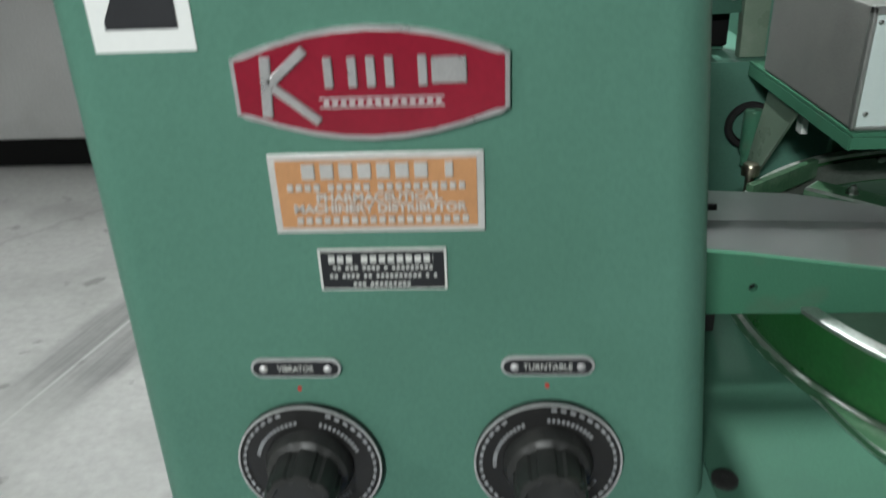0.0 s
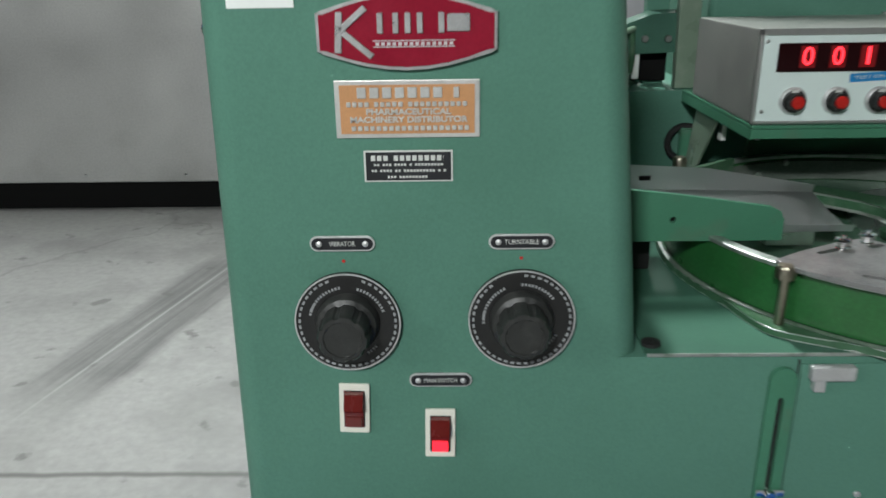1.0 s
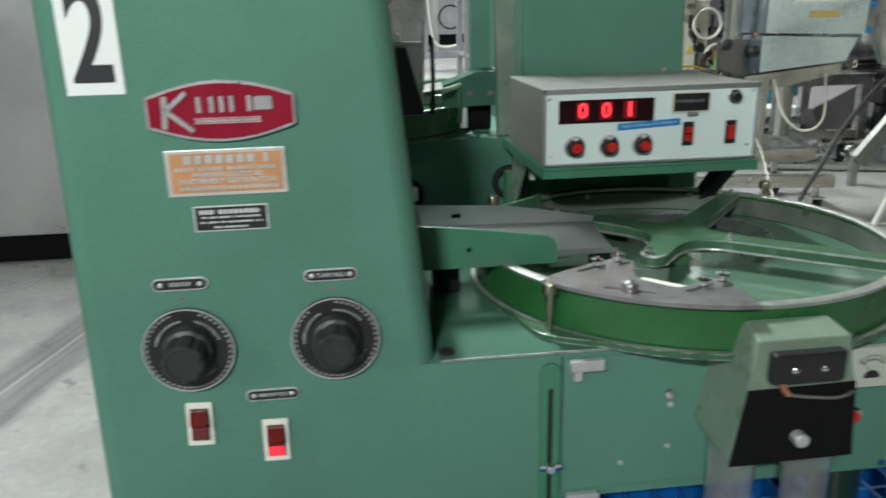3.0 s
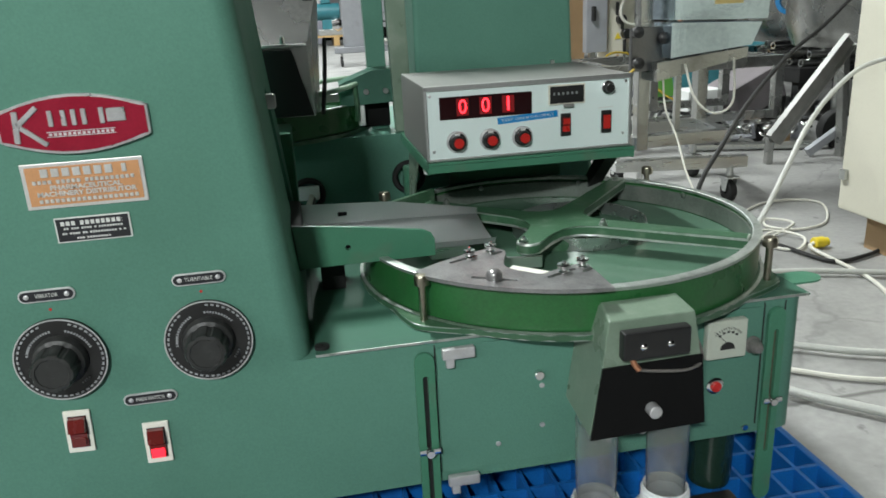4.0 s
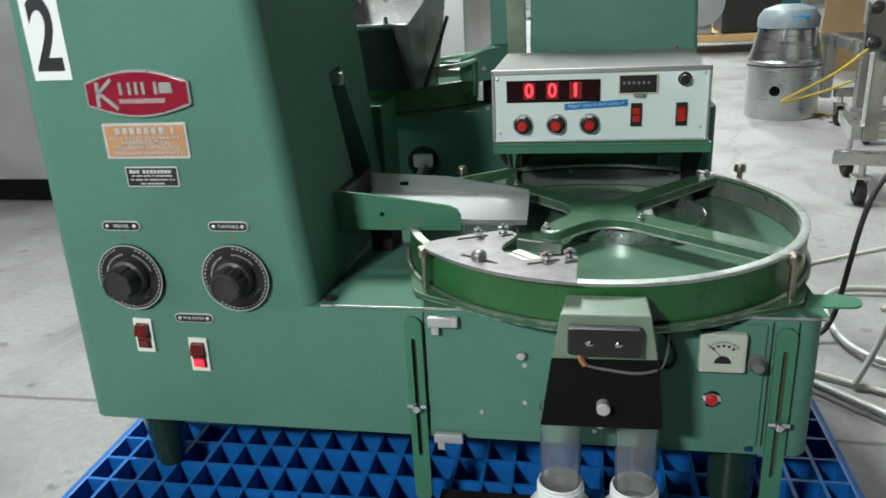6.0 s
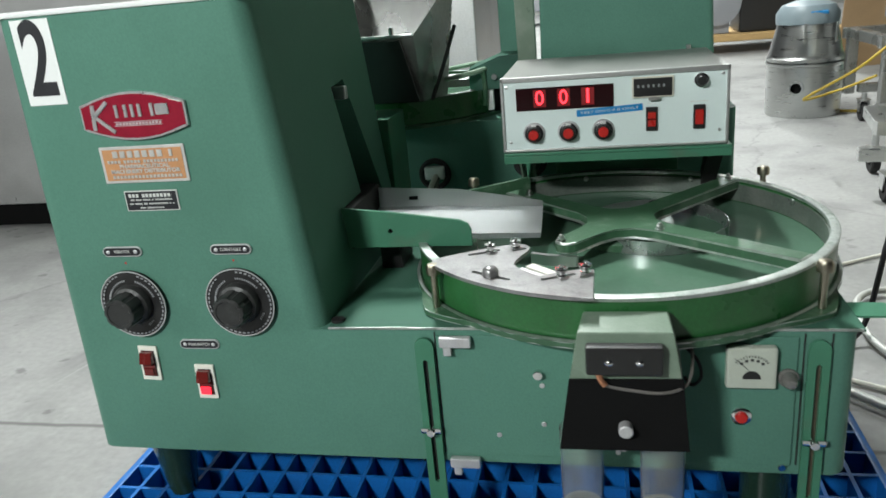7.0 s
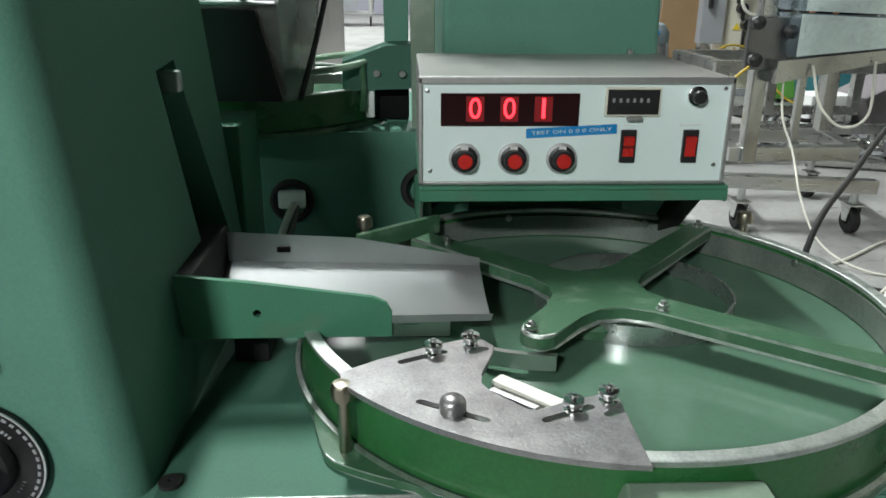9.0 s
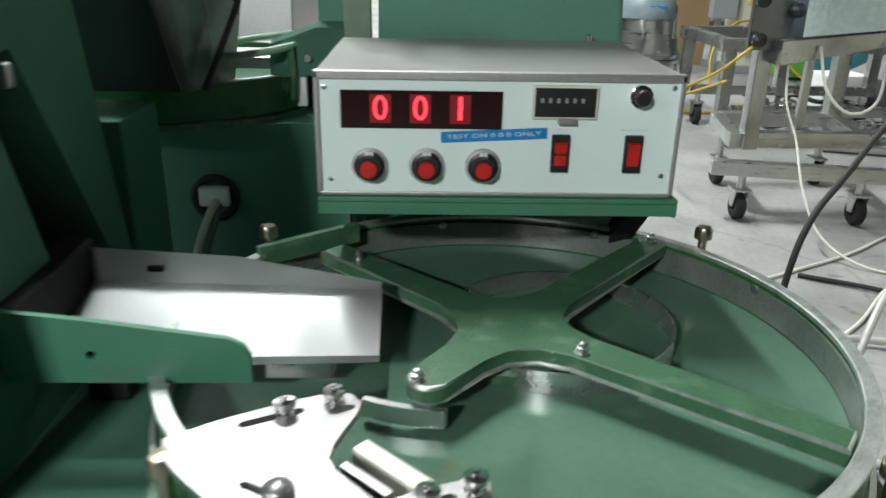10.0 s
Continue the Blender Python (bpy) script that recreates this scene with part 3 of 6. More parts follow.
def dial(cx, cz, turn, knob_turn):
    ring = lathe(B(), [(0.002, 0), (0.0425, 0), (0.0425, 0.0030), (0.0412, 0.0040), (0.0380, 0.0040), (0.0370, 0.0034), (0.002, 0.0034)], (cx, YF - 0.0016, cz), 64, "Y")
    d = part("dial", ring, BLACK, body, "black round speed dial with a pale scale ring")
    part("scale_ring", lathe(B(), [(0.0426, 0.0036), (0.0426, 0.0046), (0.0414, 0.0046), (0.0414, 0.0036)], (cx, YF - 0.0016, cz), 64, "Y"), ALU, d)
    marks = B()
    for k in range(40):
        a = radians(turn + 90 + 22 + k * 316 / 39)
        m = pose(cx + 0.0385 * math.cos(a), YF - 0.0060, cz + 0.0385 * math.sin(a), 0, -math.degrees(a), 0)
        bx(marks, -0.0009, 0.0009, -0.0003, 0.0003, -0.0015, 0.0015, m=m)
    tagged(part("scale", marks, DIAL_PRINT, d), kind="stuff")
    arcs = B()
    for start, count in ((100, 12), (20, 11), (-60, 4), (150, 4)):
        for k in range(count):
            a = radians(turn + start + k * 5.2)
            m = pose(cx + 0.0305 * math.cos(a), YF - 0.0054, cz + 0.0305 * math.sin(a), 0, -math.degrees(a), 0)
            bx(arcs, -0.0011, 0.0011, -0.0002, 0.0002, -0.0008, 0.0008, m=m)
    tagged(part("fine_print", arcs, DIAL_PRINT, d, "small unreadable print round the dial"), kind="stuff")
    kb = B()
    n = 40
    prof = [(0.0255, 0.003), (0.0258, 0.006), (0.0235, 0.012), (0.0205, 0.014), (0.0200, 0.032), (0.0185, 0.0345), (0.0150, 0.0350), (0.0146, 0.0340), (0.0010, 0.0338)]
    rings = []
    for r, h in prof:
        row = []
        for i in range(n * 2):
            a = 2 * math.pi * i / (n * 2)
            flute = 1.0 - (0.06 if 0.012 < h < 0.0346 and math.cos(8 * a) > 0.45 else 0.0)
            row.append(kb.verts.new((cx + r * flute * math.cos(a + radians(knob_turn)), YF - 0.0016 - h, cz + r * flute * math.sin(a + radians(knob_turn)))))
        rings.append(row)
    for a, b in zip(rings, rings[1:]):
        for i in range(n * 2):
            kb.faces.new((a[i], a[(i + 1) % (n * 2)], b[(i + 1) % (n * 2)], b[i]))
    kb.faces.new(rings[-1])
    part("knob", kb, KNOB_BLACK, d, "fluted black plastic knob", 30)
    part("index_mark", lathe(B(), [(0.0014, 0), (0.0014, 0.0004), (0.0002, 0.0005)], (cx - 0.001, YF, cz + 0.0510), 10, "Y", False), RED, body)


dial(-0.1365, 0.4575, 0, 12)
dial(0.0025, 0.4590, 18, 30)


def rocker(cx, cz, lit, lean=0):
    m = pose(cx, YF, cz, 0, lean, 0)
    s = part("switch", bx(B(), -0.0128, 0.0128, -0.0030, 0, -0.0235, 0.0235, 0.0012, m=m), WHITE_PLASTIC, body, "white framed red rocker switch, " + ("lit" if lit else "unlit"))
    part("well", bx(B(), -0.0088, 0.0088, -0.0034, -0.0028, -0.0175, 0.0175, m=m), BLACK, s)
    up = prism(B(), [(-0.0030, 0.0168), (-0.0085, 0.0165), (-0.0125, 0.0030), (-0.0030, 0.0010)], -0.0080, 0.0080, "X", 0.0006)
    up.transform(m)
    part("rocker_top", up, DARK_RED, s)
    lo = prism(B(), [(-0.0030, 0.0008), (-0.0070, -0.0010), (-0.0050, -0.0166), (-0.0030, -0.0168)], -0.0080, 0.0080, "X", 0.0006)
    lo.transform(m)
    part("rocker_bottom", lo, DARK_RED, s)
    win = bx(B(), -0.0066, 0.0066, -0.0082, -0.0058, -0.0150, -0.0050, 0.0008, m=m)
    part("lens", win, RED_GLOW if lit else DARK_RED, s, "glowing red lens" if lit else "")


rocker(-0.1358, 0.3765, False, 2)
rocker(-0.0640, 0.3520, True, 1)

# maker's badge: enamel shield with plain chrome bars
BX, BZ = -0.0825, 0.6815


def shield(w, h, k=0.62):
    pts = []
    for i in range(9):
        t = -1 + 2 * i / 8
        pts.append((BX + w * t * 0.93, BZ + h * (1 - (1 - k) * t * t * 1.25)))
    pts.append((BX + w, BZ + h * 0.50))
    pts.append((BX + w, BZ - h * 0.50))
    for i in range(9):
        t = 1 - 2 * i / 8
        pts.append((BX + w * t * 0.93, BZ - h * (1 - (1 - k) * t * t * 1.25)))
    pts.append((BX - w, BZ - h * 0.50))
    pts.append((BX - w, BZ + h * 0.50))
    return pts


badge = part("badge", prism(B(), shield(0.0640, 0.0265), YF - 0.0040, YF, "Y", 0.0010), BADGE_CHROME, body, "red enamel shield badge with chrome rim")
part("enamel", prism(B(), shield(0.0615, 0.0240), YF - 0.0046, YF - 0.0038, "Y"), ENAMEL, badge)
bars = B()
for cx, cz, w, h, tilt in ((-0.0478, 0.000, 0.0050, 0.028, 4), (-0.0375, 0.0090, 0.0046, 0.024, 50), (-0.0345, -0.0085, 0.0046, 0.026, -50), (-0.0185, 0.006, 0.0042, 0.014, 0),
                           (-0.0075, 0.006, 0.0042, 0.014, 0), (0.0010, 0.006, 0.0042, 0.014, 0), (0.0095, 0.006, 0.0042, 0.014, 0), (0.0245, 0.006, 0.0042, 0.014, 0), (0.0365, 0.0060, 0.0160, 0.0120, 0)):
    bar = bx(B(), -w / 2, w / 2, -0.0008, 0.0008, -h / 2, h / 2, 0.0005, 1, pose(BX + cx, YF - 0.0053, BZ + cz, 0, tilt, 0))
    part("chrome_bar", bar, BADGE_CHROME, badge)
under = B()
bx(under, BX - 0.024, BX + 0.034, YF - 0.0052, YF - 0.0045, BZ - 0.0062, BZ - 0.0056)
bx(under, BX - 0.024, BX + 0.034, YF - 0.0052, YF - 0.0045, BZ - 0.0104, BZ - 0.0098)
for k in range(14):
    bx(under, BX - 0.022 + k * 0.004, BX - 0.0195 + k * 0.004, YF - 0.0050, YF - 0.0045, BZ - 0.0092, BZ - 0.0070)
tagged(part("small_print", under, ALU, badge), kind="stuff")

# embossed orange plate
plate = part("orange_plate", bx(B(), -0.1365, -0.0310, YF - 0.0018, YF, 0.6060, 0.6480, 0.0008), PLATE_ALU, body, "embossed aluminium plate with orange field")
part("orange_field", bx(B(), -0.1328, -0.0347, YF - 0.0022, YF - 0.0017, 0.6093, 0.6447), ORANGE, plate)
lines = B()
random.seed(5)
for z, h, x0, x1, w in ((0.6391, 0.0078, -0.120, -0.046, 0.0092), (0.6308, 0.0036, -0.128, -0.038, 0.0044), (0.6133, 0.0036, -0.125, -0.039, 0.0046)):
    x = x0
    while x < x1:
        bx(lines, x, min(x + w * 0.72, x1), YF - 0.0032, YF - 0.0021, z - h / 2, z + h / 2, 0.0004, 1)
        x += w * (1.0 if random.random() > 0.12 else 1.6)
tagged(part("embossing", lines, PLATE_ALU, plate), kind="stuff")
words("lettering", "PHARMACEUTICAL", 0.0060, (-0.083, YF - 0.0026, 0.6252), PLATE_ALU, plate, deep=0.0005, width=0.062, bold=0.0002)
words("lettering", "MACHINERY DISTRIBUTOR", 0.0060, (-0.083, YF - 0.0026, 0.6195), PLATE_ALU, plate, deep=0.0005, width=0.086, bold=0.0002)

# black dealer plate
dealer = part("black_plate", bx(B(), -0.1175, -0.0510, YF - 0.0014, YF, 0.5725, 0.5965, 0.0005), PRINT, body, "small black plate with pale print")
part("black_field", bx(B(), -0.1160, -0.0525, YF - 0.0018, YF - 0.0013, 0.5738, 0.5952), INK, dealer)
lines = B()
for z, h, x0, x1, w in ((0.5908, 0.0040, -0.112, -0.058, 0.0046), (0.5858, 0.0018, -0.110, -0.058, 0.0024), (0.5812, 0.0018, -0.112, -0.056, 0.0024), (0.5764, 0.0018, -0.100, -0.070, 0.0024)):
    x = x0
    while x < x1:
        bx(lines, x, min(x + w * 0.7, x1), YF - 0.0020, YF - 0.0017, z - h / 2, z + h / 2)
        x += w * (1.0 if random.random() > 0.16 else 1.7)
tagged(part("fine_print", lines, PRINT, dealer), kind="stuff")

# stuck-on figure card
card = part("figure_card", bx(B(), -0.2085, -0.1610, YF - 0.0008, YF + 0.0, 0.6985, 0.7905), CARD, body, "white sticker with a bold black figure two")
words("figure", "2", 0.112, (-0.1845, YF - 0.0011, 0.7445), INK, card, width=0.0335, bold=0.0022)

# ---- turntable ----
CX, CY, ZT = 0.435, 0.545, 0.481
PINS = ((0.226, 0.376, 0.487), (0.641, 0.371, 0.487), (0.225, 0.700, 0.503), (0.643, 0.706, 0.503))
flange = B()
pts = []
for i in range(180):
    a = 2 * math.pi * i / 180
    r = 0.264
    for px, py, _ in PINS:
        d = (a - math.atan2(py - CY, px - CX) + math.pi) % (2 * math.pi) - math.pi
        r += 0.020 * max(0.0, 1 - abs(d) / radians(13))
    pts.append((CX + r * math.cos(a), CY + r * math.sin(a)))
turntable = part("turntable_base", prism(flange, pts, 0.4265, 0.4335, "Z", 0.0012), SPIDER_GREEN, machine, "cast green turntable base with worn metal edge", 38, EDGE)
part("worn_lip", lathe(B(), [(0.2600, 0.4336), (0.2635, 0.4336), (0.2640, 0.4345), (0.2600, 0.4350)], (CX, CY, 0), 120), EDGE, turntable)
part("rim", lathe(B(), [(0.2500, 0.4345), (0.2570, 0.4345), (0.2570, ZT - 0.001), (0.2500, ZT - 0.001)], (CX, CY, 0), 160), RIM_GREEN, turntable, "grass-green turntable rim wall")
part("rim_edge", lathe(B(), [(0.2478, ZT - 0.0030), (0.2584, ZT - 0.0030), (0.2588, ZT + 0.0006), (0.2574, ZT + 0.0016), (0.2486, ZT + 0.0016), (0.2476, ZT + 0.0006)], (CX, CY, 0), 160), EDGE, turntable, "bare worn metal rim edge")
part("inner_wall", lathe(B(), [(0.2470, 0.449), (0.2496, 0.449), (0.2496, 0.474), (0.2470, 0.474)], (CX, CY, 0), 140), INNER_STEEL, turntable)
part("disc", lathe(B(), [(0.0005, 0.4355), (0.2465, 0.4355), (0.2490, 0.4470), (0.2465, 0.4480), (0.0005, 0.4480)], (CX, CY, 0), 140), DISC_GREEN, turntable, "glossy green turntable disc")
part("centre_band", lathe(B(), [(0.0915, 0.4485), (0.0935, 0.4485), (0.0935, 0.4660), (0.0915, 0.4660)], (0.486, 0.588, 0), 110), BAND_STEEL, turntable, "thin standing steel guide band")
for px, py, pz in PINS:
    pb = B()
    lathe(pb, [(0.0042, 0.4336), (0.0042, pz - 0.012), (0.0085, pz - 0.0115), (0.0085, pz - 0.003), (0.0066, pz), (0.0004, pz + 0.0008)], (px, py, 0), 20, closed=False)
    part("clamp_pin", pb, BRASS, turntable, "tarnished clamp pin with round head")

# spider over the disc
SC = Vector((0.440, 0.547))
ARMS = ((-38.5, 0.243, 0.0135, False), (48.0, 0.252, 0.0140, False), (135.5, 0.218, 0.0140, False), (231.0, 0.118, 0.0150, True))
outline = []
for k, (ang, ln, hw, rnd) in enumerate(ARMS):
    a = radians(ang)
    d, n = Vector((math.cos(a), math.sin(a))), Vector((-math.sin(a), math.cos(a)))
    if rnd:
        end = [SC + d * (ln - hw) + hw * (math.cos(t) * d + math.sin(t) * n) for t in [radians(-90 + 20 * j) for j in range(10)]]
    else:
        end = [SC + d * ln - n * hw, SC + d * ln + n * hw]
    nxt = radians(ARMS[(k + 1) % 4][0]) + (2 * math.pi if k == 3 else 0)
    mid = (a + nxt) / 2
    d2 = Vector((math.cos(nxt), math.sin(nxt)))
    n2 = Vector((-math.sin(nxt), math.cos(nxt)))
    c1, c2 = SC + d * 0.060 + n * hw, SC + d2 * 0.060 - n2 * ARMS[(k + 1) % 4][2]
    cm = SC + Vector((math.cos(mid), math.sin(mid))) * 0.034
    outline += end + [c1, (c1 * 0.35 + cm * 0.65), (c2 * 0.35 + cm * 0.65), c2]
spider = part("spider", prism(B(), [tuple(p) for p in outline], 0.4670, ZT + 0.0005, "Z", 0.0026), SPIDER_GREEN, turntable, "four-armed green casting with scuffed metal edges", 50, EDGE)
part("hub", lathe(B(), [(0.0005, 0.4485), (0.040, 0.4485), (0.042, 0.4580), (0.034, 0.4688), (0.0005, 0.4689)], (SC.x, SC.y, 0), 48), SPIDER_GREEN, spider)
for bx_, by_ in ((0.368, 0.463), (0.486, 0.500), (0.598, 0.722), (0.312, 0.672)):
    bb = B()
    lathe(bb, [(0.0062, ZT + 0.0006), (0.0062, ZT + 0.0012), (0.0044, ZT + 0.0013), (0.0046, ZT + 0.0052), (0.0030, ZT + 0.0056), (0.0026, ZT + 0.0085), (0.0004, ZT + 0.0090)], (bx_, by_, 0), 10, closed=False)
    part("bolt", bb, STEEL, spider, "steel nut and stud", 25)
for ang in (20, 62, 100, 150, 165):
    a = radians(ang)
    sb = lathe(B(), [(0.0040, 0), (0.0040, 0.0025), (0.0012, 0.0036)], (0, 0, 0), 10, "X", False)
    sb.transform(pose(CX + 0.2465 * math.cos(a), CY + 0.2465 * math.sin(a), 0.4725, 0, 0, ang + 180))
    part("screw", sb, STEEL, turntable)
wip = B()
arc = [(0.330 + 0.056 * t, 0.462 - 0.026 * t + 0.011 * t * t) for t in (0, 0.2, 0.4, 0.6, 0.8, 1.0)]
prism(wip, arc + [(x + 0.002, y + 0.005) for x, y in reversed(arc)], 0.4530, 0.4665, "Z")
part("wiper", wip, STEEL, spider, "curved steel wiper under the short arm")

# adjustable gate plate on the rim
gp = [(0.222, 0.390), (0.250, 0.408), (0.290, 0.429), (0.316, 0.440), (0.327, 0.437), (0.334, 0.427), (0.332, 0.414), (0.320, 0.385), (0.3185, 0.372), (0.323, 0.362), (0.346, 0.337), (0.352, 0.336), (0.376, 0.348), (0.400, 0.357), (0.408, 0.352)]
a0, a1 = math.atan2(0.272 - CY, 0.407 - CX), math.atan2(0.390 - CY, 0.222 - CX)
a1 = a1 - 2 * math.pi if a1 > a0 else a1
gp += [(CX + 0.2700 * math.cos(a0 + (a1 - a0) * t / 14), CY + 0.2700 * math.sin(a0 + (a1 - a0) * t / 14)) for t in range(0, 14)]
gate_me = finish(prism(B(), gp, ZT + 0.0020, ZT + 0.0062, "Z", 0.0010), "gate_plate", GATE_ALU)
ZG = ZT + 0.0062
SLOTS = ((0.281, 0.4105, 0.040, 0.006, 25), (0.322, 0.4195, 0.017, 0.006, 25), (0.298, 0.3380, 0.052, 0.006, -30), (0.371, 0.3325, 0.040, 0.006, 25), (0.401, 0.3330, 0.017, 0.006, 25))
for sx, sy, w, h, rot in SLOTS:
    c, s = math.cos(radians(rot)), math.sin(radians(rot))
    cb = prism(B(), [(sx + p * c - q * s, sy + p * s + q * c) for p, q in stadium(0, 0, w, h, 5)], ZT - 0.01, ZT + 0.03, "Z")
    gate_me = cut(gate_me, cb, "gate_plate")
gate = part("gate_plate", gate_me, GATE_ALU, turntable, "worn aluminium gate plate with adjusting slots")


def thumb(x, y):
    b = B()
    z = ZG
    lathe(b, [(0.0060, z + 0.0001), (0.0060, z + 0.0012), (0.0038, z + 0.0016), (0.0038, z + 0.0050), (0.0066, z + 0.0056), (0.0072, z + 0.0075), (0.0066, z + 0.0095), (0.0024, z + 0.0098), (0.0022, z + 0.0125), (0.0003, z + 0.0127)], (x, y, 0), 18, closed=False)
    part("thumb_nut", b, CHROME, gate, "chrome knurled thumb nut")


for x, y in ((0.2885, 0.4135), (0.3165, 0.4265), (0.3740, 0.3345), (0.3990, 0.3450)):
    thumb(x, y)
part("dome_knob", lathe(B(), [(0.0086, ZG), (0.0088, ZG + 0.0050), (0.0080, ZG + 0.0080), (0.0054, ZG + 0.0102), (0.0004, ZG + 0.0108)], (0.298, 0.338, 0), 24, closed=False), GATE_ALU, gate, "domed metal knob")
wb = B()
bx(wb, -0.031, 0.031, -0.0062, 0.0062, 0.4495, 0.475, 0.0015, 2, pose(0.356, 0.381, 0, 0, 0, -44))
part("guide_bar", wb, WHITE_PLASTIC, gate, "white plastic guide bar")
wb = B()
bx(wb, -0.019, 0.019, -0.0028, 0.0028, 0.4495, ZT + 0.0005, 0.001, 2, pose(0.3405, 0.3625, 0, 0, 0, -43))
part("guide_bar", wb, ALU, gate)

part("gap_floor", bx(B(), -0.028, 0.028, -0.0080, 0.0080, 0.4490, 0.4520, m=pose(0.3475, 0.3715, 0, 0, 0, -44)), BLACK_MATT, gate)

# ---- vibrating feed chute ----
tray = B()


def sheet(bm, rows, thick):
    vs = [[bm.verts.new(p) for p in row] for row in rows]
    fs = [bm.faces.new((a[i], a[i + 1], b[i + 1], b[i])) for a, b in zip(vs, vs[1:]) for i in range(len(a) - 1)]
    bmesh.ops.solidify(bm, geom=fs, thickness=thick)
    return bm


sheet(tray, [[(0.085, 0.597, 0.522), (0.222, 0.592, 0.516), (0.338, 0.5830, 0.4985)],
             [(0.085, 0.593, 0.494), (0.222, 0.590, 0.492), (0.338, 0.5860, 0.4895)],
             [(0.085, 0.545, 0.484), (0.222, 0.545, 0.482), (0.339, 0.545, 0.480)],
             [(0.085, 0.482, 0.482), (0.222, 0.484, 0.479), (0.340, 0.497, 0.4745)],
             [(0.085, 0.478, 0.492), (0.222, 0.480, 0.488), (0.341, 0.493, 0.4825)]], 0.0014)
chute = part("feed_chute", tray, TRAY_STEEL, machine, "bright folded steel feed tray", 12)
part("slot_mark", bx(B(), 0.150, 0.162, 0.5880, 0.5915, 0.5035, 0.5080), BLACK_MATT, chute)
bk = prism(B(), [(0.092, 0.5305), (0.150, 0.5240), (0.244, 0.5110), (0.254, 0.5060), (0.258, 0.4980), (0.258, 0.4770), (0.096, 0.4770)], 0.4640, 0.4690, "Y", 0.0010)
bme = cut(finish(bk, "chute_bracket", GREEN_DARK), lathe(B(), [(0.0032, -0.02), (0.0032, 0.02)], (0.154, 0.467, 0.4985), 14, "Y", False), "chute_bracket")
part("chute_bracket", bme, GREEN_DARK, chute, "green side bracket plate of the chute")
part("bolt_shade", bx(B(), 0.146, 0.162, 0.4693, 0.4702, 0.491, 0.506), BLACK_MATT, chute)
# dark block stands in for the tower's shadow over the tray's left end
part("rubber_boot", bx(B(), 0.074, 0.104, 0.4750, 0.6100, 0.470, 0.526, 0.006), RUBBER, chute, "black block put in for the tower shade on the chute end")
part("mount_block", bx(B(), 0.258, 0.306, 0.500, 0.520, 0.459, 0.475, 0.001), STEEL, chute)
part("spring_arm", bx(B(), 0.120, 0.150, 0.520, 0.580, 0.4265, 0.480, 0.002), RUBBER, chute)
part("clip", bx(B(), 0.078, 0.106, 0.600, 0.604, 0.470, 0.505, 0.001), CREAM, chute)
# rim guide behind the chute
part("rim_guide", bx(B(), -0.055, 0.055, -0.004, 0.004, 0.470, 0.490, 0.001, 2, pose(0.262, 0.712, 0, 0, 0, 38)), SPIDER_GREEN, turntable)

# ---- discharge funnel ----
fun = B()
top = [(0.397, 0.288, 0.4680), (0.478, 0.284, 0.4700), (0.481, 0.248, 0.4640), (0.391, 0.251, 0.4620)]
mid = [(0.388, 0.336, 0.4150), (0.494, 0.336, 0.4150), (0.489, 0.2465, 0.4160), (0.383, 0.2475, 0.4140)]
low = [(0.374, 0.330, 0.3400), (0.500, 0.330, 0.3400), (0.495, 0.2495, 0.3380), (0.371, 0.2495, 0.3360)]
vs = [[fun.verts.new(p) for p in r] for r in (top, mid, low)]
fun.faces.new(vs[0])
fun.faces.new(vs[2])
for a, b in zip(vs, vs[1:]):
    for i in range(4):
        fun.faces.new((a[i], a[(i + 1) % 4], b[(i + 1) % 4], b[i]))
bmesh.ops.bevel(fun, geom=list(fun.edges), offset=0.002, segments=2, profile=0.5, affect="EDGES", clamp_overlap=True)
funnel = part("discharge_funnel", fun, GREY_GREEN, machine, "grey-green sheet metal twin discharge funnel")
blk = prism(B(), [(0.371, 0.3345), (0.497, 0.3365), (0.4900, 0.4165), (0.3825, 0.4145)], 0.2445, 0.2470, "Y", 0.0004)
part("black_flap", blk, BLACK_MATT, funnel, "matt black flap plate")
part("flap_knob", rod(B(), (0.436, 0.2450, 0.3635), 0.0070, 0.012, "Y", 20), ALU, funnel, "small metal flap knob")
sens = B()
bx(sens, 0.399, 0.471, 0.2340, 0.2470, 0.4245, 0.4550, 0.0030)
sensor = part("sensor_block", sens, BLACK, funnel, "black sensor block with two screws")
for sx in (0.4205, 0.4490):
    part("screw", lathe(B(), [(0.0036, 0), (0.0036, 0.001), (0.0020, 0.0024), (0.0003, 0.0027)], (sx, 0.2342, 0.4385), 14, "Y", False), CHROME, sensor)
part("sensor_wire", hose(B(), [(0.412, 0.239, 0.424), (0.416, 0.237, 0.414), (0.440, 0.237, 0.4085), (0.472, 0.238, 0.4055), (0.494, 0.252, 0.408), (0.502, 0.285, 0.420), (0.500, 0.320, 0.432)], 0.0016, 8), GREY_WIRE, funnel)
part("wire_sleeve", hose(B(), [(0.4105, 0.239, 0.426), (0.413, 0.237, 0.419), (0.417, 0.236, 0.4135)], 0.0030, 8), COPPER, funnel)
part("wire_loop", hose(B(), [(0.500, 0.325, 0.410), (0.512, 0.322, 0.395), (0.516, 0.325, 0.375), (0.508, 0.330, 0.362), (0.500, 0.334, 0.370)], 0.0018, 8), RUBBER, funnel)
